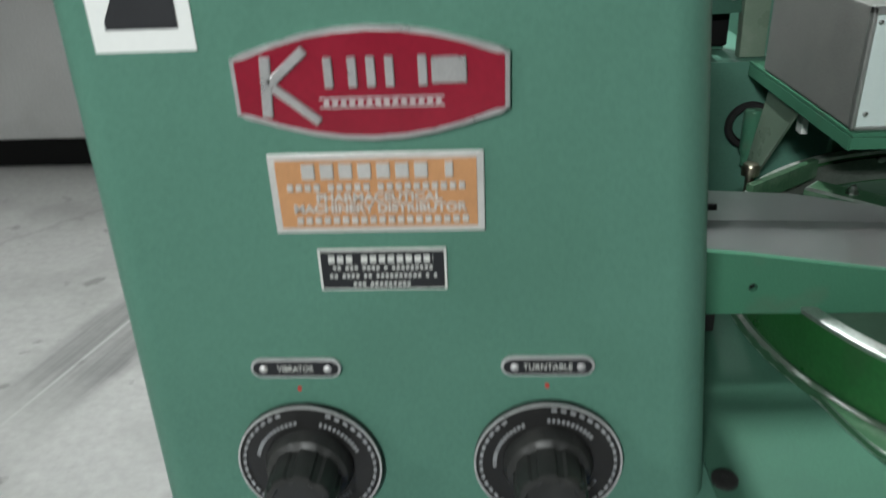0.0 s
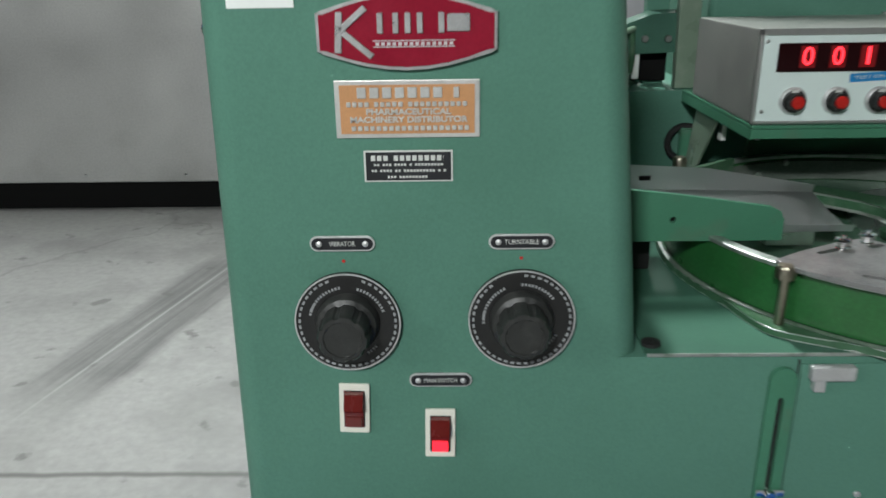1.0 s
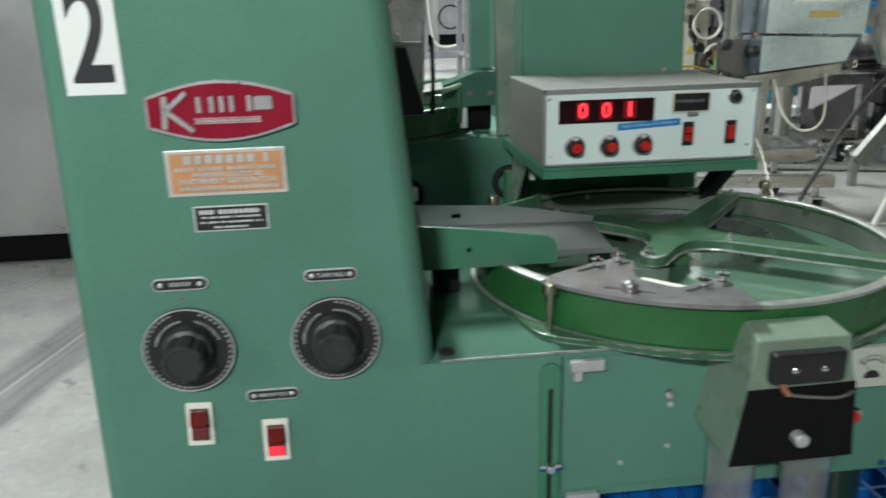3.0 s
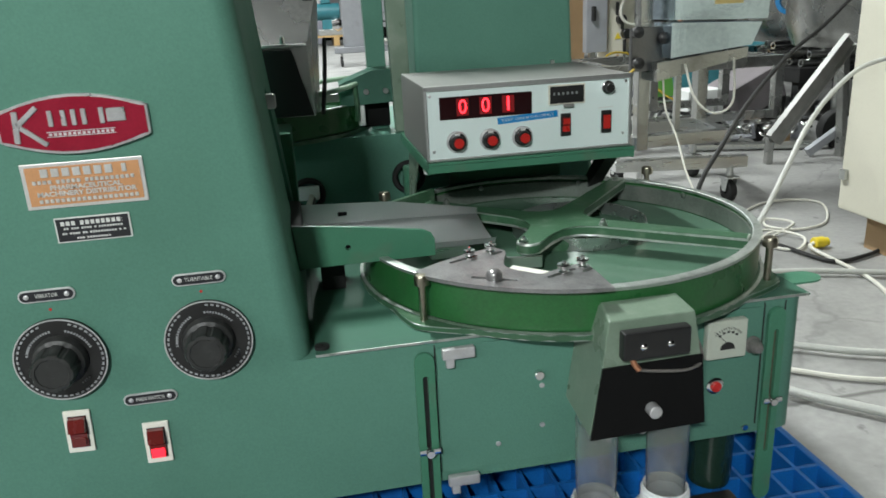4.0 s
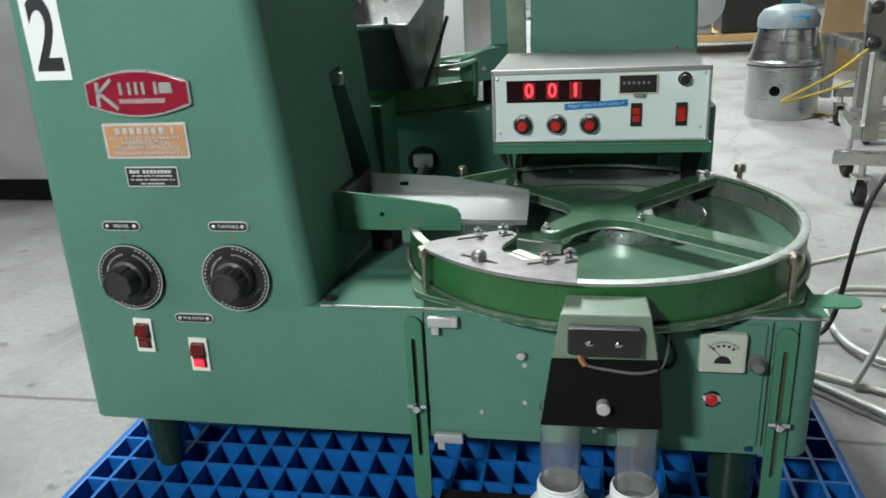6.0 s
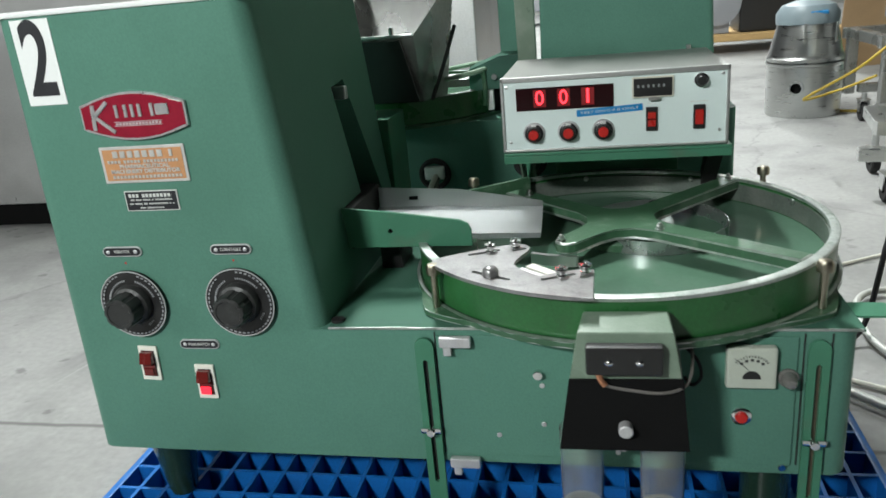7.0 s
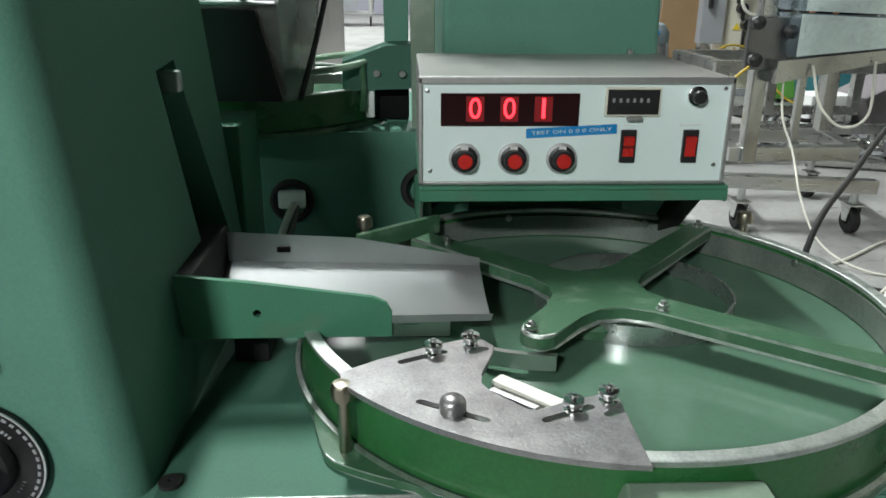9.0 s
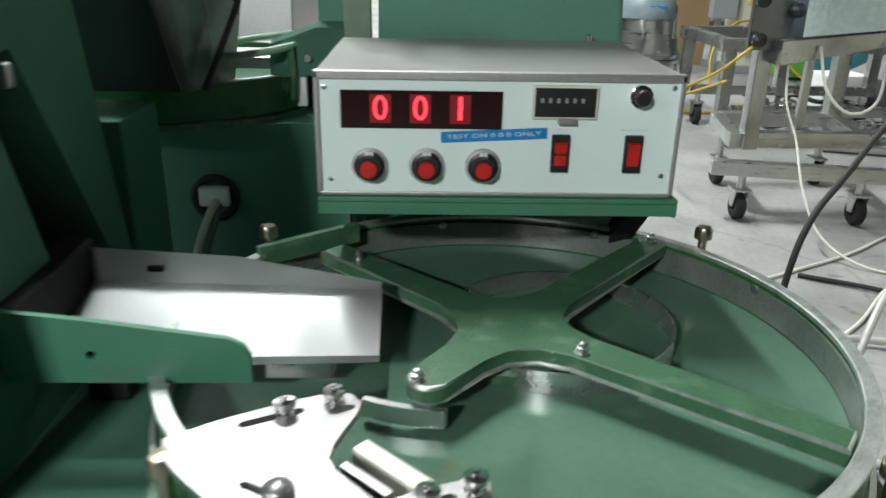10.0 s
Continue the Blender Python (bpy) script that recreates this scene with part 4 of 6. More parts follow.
for tx in (0.3915, 0.4740):
    part("clear_tube", lathe(B(), [(0.0208, 0.2330), (0.0216, 0.2480), (0.0226, 0.2700), (0.0230, 0.3375), (0.0218, 0.3375), (0.0214, 0.2700), (0.0198, 0.2330)], (tx, 0.279, 0), 40), CLEAR, funnel, "clear plastic filling tube")
part("tube_screw", rod(B(), (0.434, 0.262, 0.331), 0.006, 0.005, "Y", 14), ALU, funnel)

# meter, lamp, button
meter = part("meter", bx(B(), 0.5405, 0.5905, YF - 0.0140, YF - 0.0030, 0.3620, 0.4100, 0.0030), METER_PLASTIC, machine, "square white panel meter with a needle")
part("meter_face", bx(B(), 0.5440, 0.5870, YF - 0.0146, YF - 0.0138, 0.3690, 0.4070), METER_PLASTIC, meter)
tick = B()
for k in range(13):
    a = radians(40 + k * 100 / 12)
    bx(tick, -0.0015, 0.0015, -0.0002, 0.0002, -0.0004, 0.0004, m=pose(0.5655 + 0.0200 * math.cos(a), YF - 0.0148, 0.3810 + 0.0200 * math.sin(a), 0, -math.degrees(a), 0))
for k in range(5):
    a = radians(48 + k * 84 / 4)
    bx(tick, -0.0015, 0.0015, -0.0002, 0.0002, -0.0014, 0.0014, m=pose(0.5655 + 0.0155 * math.cos(a), YF - 0.0148, 0.3810 + 0.0155 * math.sin(a)))
bx(tick, -0.012, 0.012, -0.0002, 0.0002, -0.0003, 0.0003, m=pose(0.5570, YF - 0.0149, 0.3900, 0, 44, 0))
part("scale", tick, INK, meter)
part("pivot_cover", prism(B(), [(0.5655 + 0.009 * math.cos(t), 0.3750 + 0.009 * math.sin(t)) for t in [math.pi * j / 10 for j in range(11)]], YF - 0.0156, YF - 0.0144, "Y"), BLACK, meter)
lampb = B()
lathe(lampb, [(0.0105, 0), (0.0105, 0.003), (0.0085, 0.004), (0.0080, 0.012), (0.0050, 0.016), (0.0004, 0.017)], (0.6035, YF - 0.0030, 0.3710), 20, "Y", False)
part("pilot_lamp", lampb, LENS, machine, "clear domed pilot lamp in a chrome ring")
bz = part("push_button", lathe(B(), [(0.0105, 0), (0.0105, 0.0025), (0.0085, 0.0038), (0.0066, 0.0038), (0.0066, 0.0)], (0.5590, YF - 0.0030, 0.3240), 24, "Y"), CHROME, machine, "red push button in a chrome ring")
part("button", lathe(B(), [(0.0064, 0.0), (0.0064, 0.0062), (0.0054, 0.0072), (0.0003, 0.0074)], (0.5590, YF - 0.0030, 0.3240), 20, "Y", False), RED, bz)
part("fitting", rod(B(), (0.6035, YF - 0.001, 0.2600), 0.004, 0.004, "Y", 12), CHROME, machine)

# counter shelf on its struts
sh = B()
bx(sh, 0.2825, 0.588, 0.634, 0.915, 0.5490, 0.5530, 0.001)
shelf = part("counter_shelf", sh, GREEN_DARK, machine, "green shelf carrying the digital counter")
part("front_lip", bx(B(), 0.2825, 0.588, 0.634, 0.6365, 0.5380, 0.5488, 0.0006), GREEN_DARK, shelf)
for fx in (0.2825, 0.5855):
    part("side_flange", bx(B(), fx, fx + 0.0025, 0.6368, 0.915, 0.5360, 0.5488, 0.0006), GREEN_DARK, shelf)
part("strut", prism(B(), [(0.80, 0.4265), (0.824, 0.4265), (0.700, 0.5488), (0.660, 0.5488)], 0.564, 0.585, "X", 0.001), RUBBER, shelf)
part("back_post", bx(B(), 0.345, 0.535, 0.8035, 0.815, 0.250, 0.5488, 0.002), GREEN_DARK, shelf)
part("grey_gusset", prism(B(), [(0.752, 0.5488), (0.846, 0.5488), (0.892, 0.430), (0.856, 0.430)], 0.2866, 0.2896, "X"), GREY_GREEN, shelf, "pale grey-green tapered brace")
part("cable_eye", lathe(B(), [(0.0200, 0.004), (0.0225, 0.0), (0.0275, 0.0), (0.0300, 0.004), (0.0275, 0.008), (0.0225, 0.008)], (0.292, 0.918, 0.474), 28, "Y"), RUBBER, shelf)
part("spring_post", lathe(B(), [(0.0085, 0.4265), (0.0085, 0.440), (0.0115, 0.444), (0.0115, 0.494), (0.0095, 0.497), (0.0003, 0.497)], (0.292, 0.903, 0), 20, closed=False), GREEN_DARK, shelf)
part("clip", bx(B(), 0.300, 0.306, 0.78, 0.795, 0.505, 0.5480), CARD, shelf)
part("clip", bx(B(), 0.346, 0.351, 0.78, 0.795, 0.505, 0.5480), CARD, shelf)

# hopper behind the tower
hop = B()
hv = [[(0.000, 0.775, 0.716), (0.134, 0.775, 0.716), (0.165, 1.00, 0.800), (0.000, 1.00, 0.800)], [(0.030, 0.790, 0.610), (0.138, 0.790, 0.610), (0.150, 0.93, 0.600), (0.030, 0.93, 0.600)]]
hr = [[hop.verts.new(p) for p in r] for r in hv]
for i in range(4):
    hop.faces.new((hr[0][i], hr[0][(i + 1) % 4], hr[1][(i + 1) % 4], hr[1][i]))
hop.faces.new(hr[1])
bmesh.ops.solidify(hop, geom=list(hop.faces), thickness=0.002)
hopper = part("hopper", hop, FRAME_STEEL, machine, "stainless product hopper behind the tower", 20)
part("upper_wall", bx(B(), 0.000, 0.166, 1.0005, 1.0030, 0.795, 1.12, 0.0008), STEEL, hopper, "bright upright rear hopper sheet")
part("upper_side", bx(B(), 0.1640, 0.1660, 0.93, 1.0004, 0.802, 1.12, 0.0006), STEEL, hopper)
part("hopper_lip", bx(B(), 0.000, 0.134, 0.7660, 0.7780, 0.715, 0.7185, 0.001), STEEL, hopper)
# black plate carries the shade that lies on the hopper front
part("black_gate", prism(B(), [(0.012, 0.710), (0.112, 0.710), (0.136, 0.614), (0.012, 0.614)], 0.7690, 0.7725, "Y"), BLACK, hopper, "dark plate put in for the shade on the hopper front")
part("bolt", lathe(B(), [(0.004, 0.7186), (0.004, 0.727), (0.0025, 0.730), (0.0003, 0.7305)], (0.100, 0.772, 0), 12, closed=False), CHROME, hopper)
hs = B()
hose(hs, [(0.1505, 0.800, 0.612), (0.160, 0.87, 0.66), (0.168, 0.95, 0.715)], 0.0035, 8)
part("seam_strip", hs, RUBBER, hopper)
part("hopper_support", bx(B(), 0.000, 0.100, 0.7005, 0.800, 0.4230, 0.600, 0.003), GREEN_DARK, hopper)

# ---- digital counter on the shelf ----
counter = thing("digital_counter", (0.433, 0.75, 0.553), "grey cased digital counter with red lit digits", "counter")
QX0, QX1, QZ0, QZ1, QY = 0.2830, 0.5825, 0.5535, 0.6570, 0.641
case = part("case", bx(B(), QX0, QX1, QY + 0.002, 0.868, QZ0, QZ1, 0.0025), GREY_CASE, counter, "grey hammered metal case")
fr = B()
bx(fr, QX0 - 0.001, QX1 + 0.001, QY - 0.003, QY + 0.004, QZ1 - 0.0065, QZ1 + 0.0005, 0.001)
bx(fr, QX0 - 0.001, QX1 + 0.001, QY - 0.003, QY + 0.004, QZ0, QZ0 + 0.0035, 0.001)
bx(fr, QX0 - 0.001, QX0 + 0.003, QY - 0.003, QY + 0.004, QZ0, QZ1, 0.001)
bx(fr, QX1 - 0.003, QX1 + 0.001, QY - 0.003, QY + 0.004, QZ0, QZ1, 0.001)
part("front_frame", fr, STEEL_DULL, counter)
face = part("front_panel", bx(B(), QX0 + 0.003, QX1 - 0.003, QY - 0.0005, QY + 0.002, QZ0 + 0.0035, QZ1 - 0.0065), PANEL_WHITE, counter, "pale enamelled front panel")
disp = part("display", bx(B(), 0.3030, 0.4350, QY - 0.0022, QY - 0.0004, 0.6110, 0.6420, 0.0006), SMOKED, face, "dark red display window")
for k, ch in enumerate("001"):
    dx = 0.3355 + k * 0.0325
    # glowing rectangle added behind each digit for its halo
    part("digit_window", bx(B(), dx - 0.0085, dx + 0.0085, QY - 0.0027, QY - 0.0021, 0.6155, 0.6390), DIGIT_DIM, disp)
    words("digit", ch, 0.0275, (dx, QY - 0.0031, 0.6270), DIGIT_GLOW, disp, width=0.0112 if ch == "0" else 0.0032, label="glowing red digit")
tw = part("thumbwheel_counter", bx(B(), 0.4590, 0.5125, QY - 0.0040, QY - 0.0004, 0.6205, 0.6480, 0.001), CREAM, face, "small mechanical totaliser in a pale frame")
part("window", bx(B(), 0.4610, 0.5105, QY - 0.0046, QY - 0.0038, 0.6225, 0.6460), BLACK, tw)
fg = B()
for k in range(6):
    bx(fg, 0.4655 + k * 0.0066, 0.4680 + k * 0.0066, QY - 0.0050, QY - 0.0045, 0.6340, 0.6378)
part("number_row", fg, DIM_PRINT, tw)
part("reset_tab", bx(B(), 0.4800, 0.4950, QY - 0.0080, QY - 0.0040, 0.6170, 0.6215, 0.001), GREY_CASE, tw)
fz = B()
lathe(fz, [(0.0086, 0), (0.0086, 0.003), (0.0070, 0.004), (0.0068, 0.011), (0.0058, 0.0125), (0.0003, 0.0126)], (0.5475, QY, 0.6395), 24, "Y", False)
part("fuse_holder", fz, BLACK, face, "black fuse holder cap")
part("ring", lathe(B(), [(0.0086, 0.0002), (0.0098, 0.0002), (0.0094, 0.0030), (0.0086, 0.0034)], (0.5475, QY, 0.6395), 24, "Y"), CHROME, face)
for kx in (0.3260, 0.3735, 0.4205):
    kb = B()
    lathe(kb, [(0.0138, 0), (0.0138, 0.0020), (0.0128, 0.0040), (0.0098, 0.0050), (0.0094, 0.0140), (0.0003, 0.0141)], (kx, QY - 0.0005, 0.5795), 30, "Y", False)
    k = part("selector_knob", kb, BLACK, face, "black selector knob with a red cap and metal skirt")
    part("skirt", lathe(B(), [(0.0128, 0.0042), (0.0146, 0.0030), (0.0152, 0.0012), (0.0152, 0.0001), (0.0125, 0.0001)], (kx, QY - 0.0005, 0.5795), 30, "Y"), ALU, k)
    part("red_cap", lathe(B(), [(0.0070, 0.0138), (0.0070, 0.0165), (0.0062, 0.0173), (0.0003, 0.0175)], (kx, QY - 0.0005, 0.5795), 24, "Y", False), RED, k)
    part("window", bx(B(), kx - 0.0035, kx + 0.0035, QY - 0.0062, QY - 0.0050, 0.5885, 0.5920), PRINT, k)
for sx, two in ((0.4845, True), (0.5455, False)):
    s = part("rocker_switch", bx(B(), sx - 0.0075, sx + 0.0075, QY - 0.0040, QY - 0.0004, 0.5755, 0.6075, 0.0008), BLACK, face, "black framed red rocker switch")
    part("rocker", prism(B(), [(QY - 0.0038, 0.6015), (QY - 0.0090, 0.6010), (QY - 0.0055, 0.5915), (QY - 0.0060, 0.5820), (QY - 0.0038, 0.5815)], sx - 0.0050, sx + 0.0050, "X", 0.0004), RED, s)
    if two:
        part("divider", bx(B(), sx - 0.0051, sx + 0.0051, QY - 0.0068, QY - 0.0040, 0.5905, 0.5925), DARK_RED, s)
    lb = B()
    for k in range(4 if two else 8):
        bx(lb, sx - (0.005 if two else 0.011) + k * 0.0028, sx - (0.0032 if two else 0.0092) + k * 0.0028, QY - 0.0008, QY - 0.0004, 0.6108, 0.6124)
    tagged(part("fine_print", lb, PRINT, face), kind="stuff")
tp = part("embossed_tape", bx(B(), -0.0440, 0.0440, -0.0006, 0.0, -0.0046, 0.0046, m=pose(0.4290, QY - 0.0006, 0.6060, 0, -3, 0)), TAPE, face, "blue embossed tape label with white letters")
words("lettering", "TEST ON 0 0 0 ONLY", 0.0048, (0.4290, QY - 0.0014, 0.6060), PRINT, tp, rot=(90, -3, 0), width=0.078)
for sx, sz in ((0.2930, 0.5675), (0.5720, 0.5725), (0.2905, 0.6440), (0.5745, 0.6465)):
    part("screw", lathe(B(), [(0.0022, 0), (0.0022, 0.0006), (0.0003, 0.0012)], (sx, QY - 0.0005, sz), 10, "Y", False), STEEL, face)

# ---- pallet under the machine ----
PX0, PX1, PY0, PY1, PT = -0.290, 0.772, 0.10, 1.32, 0.140
pallet = thing("plastic_pallet", (0.24, 0.71, 0.0), "bright blue plastic pallet with an open lattice deck", "pallet")
ed = B()
bx(ed, PX0, PX1, PY0, PY0 + 0.012, 0.085, PT, 0.003)
bx(ed, PX0, PX1, PY1 - 0.012, PY1, 0.085, PT, 0.003)
bx(ed, PX0, PX0 + 0.012, PY0, PY1, 0.085, PT, 0.003)
bx(ed, PX1 - 0.012, PX1, PY0, PY1, 0.085, PT, 0.003)
part("deck_border", ed, BLUE, pallet)
lat = B()
x = PX0 + 0.045
while x < PX1 - 0.02:
    bx(lat, x - 0.0026, x + 0.0026, PY0 + 0.010, PY1 - 0.010, 0.085, PT - 0.0004)
    x += 0.0405
part("long_ribs", lat, BLUE, pallet)
lat = B()
y = PY0 + 0.046
while y < PY1 - 0.02:
    bx(lat, PX0 + 0.010, PX1 - 0.010, y - 0.0026, y + 0.0026, 0.085, PT - 0.0010)
    y += 0.050
part("cross_ribs", lat, BLUE, pallet)
# black sheet puts the shade below the open lattice into the pallet
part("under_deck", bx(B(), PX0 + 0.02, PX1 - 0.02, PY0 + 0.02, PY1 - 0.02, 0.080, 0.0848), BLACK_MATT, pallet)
for fx in (PX0 + 0.075, 0.241, PX1 - 0.075):
    for fy in (PY0 + 0.09, 0.71, PY1 - 0.09):
        part("foot", bx(B(), fx - 0.07, fx + 0.07, fy - 0.08, fy + 0.08, 0.0005, 0.0798, 0.008), BLUE, pallet)

# bottle platform and bottles
plat = B()
bx(plat, 0.232, 0.614, 0.205, 0.371, 0.1402, 0.1440, 0.0012)
solo("bottle_platform", plat, BLACK, "low black platform under the filling tubes", "platform")


def bottle(x, y):
    b = thing("plastic_bottle", (x, y, 0.1442), "empty white plastic bottle standing under a filling tube", "bottle", "bottles under the tubes")
    z = 0.1442
    part("bottle_body", lathe(B(), [(0.0005, z), (0.036, z), (0.0385, z + 0.003), (0.0385, z + 0.052), (0.0365, z + 0.061), (0.0310, z + 0.069), (0.0262, z + 0.072), (0.0240, z + 0.071), (0.0340, z + 0.059), (0.0365, z + 0.050), (0.0365, z + 0.004), (0.0005, z + 0.003)], (x, y, 0), 48), BOTTLE, b)
    nb = B()
    prof = [(0.0254, z + 0.0721)]
    for k in range(3):
        h = z + 0.076 + k * 0.0062
        prof += [(0.0254, h), (0.0270, h + 0.0012), (0.0270, h + 0.0026), (0.0254, h + 0.0040)]
    prof += [(0.0254, z + 0.0960), (0.0244, z + 0.0970), (0.0234, z + 0.0960), (0.0236, z + 0.0721)]
    lathe(nb, prof, (x, y, 0), 40)
    part("threaded_neck", nb, BOTTLE, b)
    return b


bottle(0.3915, 0.279)
bottle(0.4740, 0.279)

# ---- second machine, back to back ----
rear = thing("tablet_counting_machine", (0.25, 1.10, 0.14), "second green counting machine standing behind, back towards the first", "counting machine")
rb = part("body", shell(B(), [(-0.060, 0.250), (0.640, 0.250), (0.640, 0.5495), (-0.060, 0.5495)], 0.925, 1.30, (1,), 0.012), GREEN, rear, "green cabinet with a cable hole")
tw_ = B()
prism(tw_, [(0.3165, 0.550), (0.606, 0.550), (0.588, 1.02), (0.322, 1.02)], 0.930, 1.26, "Y", 0.010, 4)
part("tower", tw_, GREEN, rear, "green tower with rounded edges")
part("tower_trim", prism(B(), [(0.2790, 0.550), (0.3100, 0.550), (0.3060, 1.02), (0.2700, 1.02)], 0.945, 0.965, "Y", 0.002), GREY_GREEN, rear)
part("tower_side", prism(B(), [(0.2430, 0.550), (0.2740, 0.550), (0.2760, 1.02), (0.2370, 1.02)], 0.995, 1.02, "Y", 0.002), GREEN, rear)
hole = lathe(B(), [(0.020, 0), (0.030, 0), (0.030, 0.004), (0.026, 0.006), (0.020, 0.004)], (0.115, 0.9255, 0.456), 28, "Y")
grom = part("grommet", hole, RUBBER, rear)
part("plug", bx(B(), 0.098, 0.134, 0.910, 0.924, 0.448, 0.472, 0.003), CARD, rear, "pale cable plug in the hole")
part("cable", hose(B(), [(0.120, 0.912, 0.456), (0.112, 0.895, 0.440), (0.098, 0.885, 0.400), (0.090, 0.88, 0.350), (0.085, 0.88, 0.250), (0.08, 0.87, 0.148)], 0.0050, 8), WHITE_WIRE, rear)
part("cable", hose(B(), [(0.122, 0.912, 0.452), (0.118, 0.895, 0.430), (0.106, 0.885, 0.390), (0.100, 0.88, 0.340), (0.095, 0.88, 0.250), (0.09, 0.86, 0.148)], 0.0045, 8), GREY_WIRE, rear)
RX, RY = 0.030, 1.090
rt = part("turntable_base", lathe(B(), [(0.002, 0.5500), (0.222, 0.5500), (0.222, 0.5560), (0.002, 0.5560)], (RX, RY, 0), 80), SPIDER_GREEN, rear)
part("rim", lathe(B(), [(0.205, 0.5565), (0.212, 0.5565), (0.212, 0.5990), (0.205, 0.5990)], (RX, RY, 0), 90), RIM_GREEN, rt, "green turntable rim")
part("rim_edge", lathe(B(), [(0.2045, 0.5992), (0.2125, 0.5992), (0.2125, 0.6010), (0.2045, 0.6010)], (RX, RY, 0), 90), EDGE, rt)
part("disc", lathe(B(), [(0.001, 0.5562), (0.2035, 0.5562), (0.2035, 0.5700), (0.001, 0.5700)], (RX, RY, 0), 80), DISC_GREEN, rt)
hoop = B()
hose(hoop, [(0.155 + 0.075 * math.cos(a), 1.02 + 0.10 * math.sin(a), 0.628 + 0.010 * math.cos(a)) for a in [2 * math.pi * k / 16 for k in range(17)]], 0.0045, 8, 4)
part("guide_hoop", hoop, mat("pale_green_rod", (0.28, 0.42, 0.30), 0.4, 0, 0.1, 40, 400, 0.05), rear, "pale green bent guide hoop")
for a in (-40, 30, 170):
    ax_, ay_ = 0.155 + 0.075 * math.cos(radians(a)), 1.02 + 0.10 * math.sin(radians(a))
    part("hoop_post", hose(B(), [(ax_, ay_, 0.628 + 0.010 * math.cos(radians(a))), (ax_ + 0.002, ay_, 0.60), (ax_, ay_, 0.572)], 0.0045, 8), SPIDER_GREEN, rear)
chn = B()
sheet(chn, [[(0.186, 0.992, 0.640), (0.243, 0.990, 0.661), (0.284, 0.990, 0.662)], [(0.186, 0.962, 0.636), (0.243, 0.960, 0.657), (0.284, 0.958, 0.658)], [(0.186, 0.958, 0.598), (0.243, 0.956, 0.601), (0.284, 0.955, 0.602)]], 0.003)
part("chute_channel", chn, GREEN, rear, "bent green channel beside the tower", 20)
part("bolt", rod(B(), (0.232, 0.9580, 0.622), 0.005, 0.006, "Y", 12), STEEL, rear)
part("bolt", rod(B(), (0.266, 0.9555, 0.622), 0.005, 0.006, "Y", 12), STEEL, rear)
part("bolt", rod(B(), (0.560, 0.920, 0.640), 0.004, 0.018, "Z", 12), STEEL, rear)
part("latch", bx(B(), 0.222, 0.275, 0.985, 0.994, 0.556, 0.600, 0.003), BLACK_MATT, rear)
part("latch_plate", bx(B(), 0.216, 0.228, 0.962, 0.972, 0.562, 0.600, 0.002), CARD, rear)
part("feed_tray", bx(B(), 0.095, 0.185, 0.97, 1.06, 0.606, 0.620, 0.002, 2, pose(0, 0, 0, 0, 0, 0)), STEEL_DULL, rear)
for fx in (0.0, 0.58):
    for fy in (1.0, 1.24):
        part("foot", lathe(B(), [(0.020, 0.1405), (0.034, 0.2495), (0.001, 0.25)], (fx, fy, 0), 20, closed=False), GREEN_DARK, rear)

# ---- large stainless cabinet on the near left ----
oven = thing("stainless_cabinet", (-2.0, 2.6, 0), "large stainless steel cabinet with a black recessed plinth", "cabinet")
part("body", bx(B(), -4.2, 0.020, 2.150, 3.20, 0.092, 2.05, 0.006), STEEL_DULL, oven, "scuffed grey stainless sheet body")
part("plinth", bx(B(), -4.16, 0.0, 2.175, 3.15, 0.0005, 0.0918), BLACK_MATT, oven)
gauge = part("gauge", lathe(B(), [(0.0340, 0.0), (0.0400, 0.0), (0.0400, 0.012), (0.0370, 0.014), (0.0340, 0.012)], (-0.775, 2.150, 0.567), 36, "Y"), CHROME, oven, "round dial gauge with a black face and red needle")
part("gauge_face", lathe(B(), [(0.0342, 0.0), (0.0342, 0.009), (0.0004, 0.009)], (-0.775, 2.150, 0.567), 32, "Y", False), INK, gauge)
part("needle", bx(B(), -0.0022, 0.0022, -0.0008, 0.0008, -0.024, 0.012, m=pose(-0.775, 2.1398, 0.567, 0, 32, 0)), RED, gauge)
ticks = B()
for k in range(11):
    a = radians(-50 + k * 28)
    bx(ticks, -0.003, 0.003, -0.0005, 0.0005, -0.0012, 0.0012, m=pose(-0.775 + 0.028 * math.cos(a), 2.1402, 0.567 + 0.028 * math.sin(a), 0, -math.degrees(a), 0))
tagged(part("scale", ticks, PRINT, gauge), kind="stuff")
for k in range(10):
    part("rivet", lathe(B(), [(0.006, 0), (0.005, 0.0025), (0.0004, 0.0038)], (-3.20 + k * 0.325, 2.150, 0.117), 12, "Y", False), STEEL, oven)

# ---- stainless hopper cart ----
cart = thing("hopper_cart", (1.5, 2.3, 0), "stainless steel hopper cart on swivel castors", "cart")


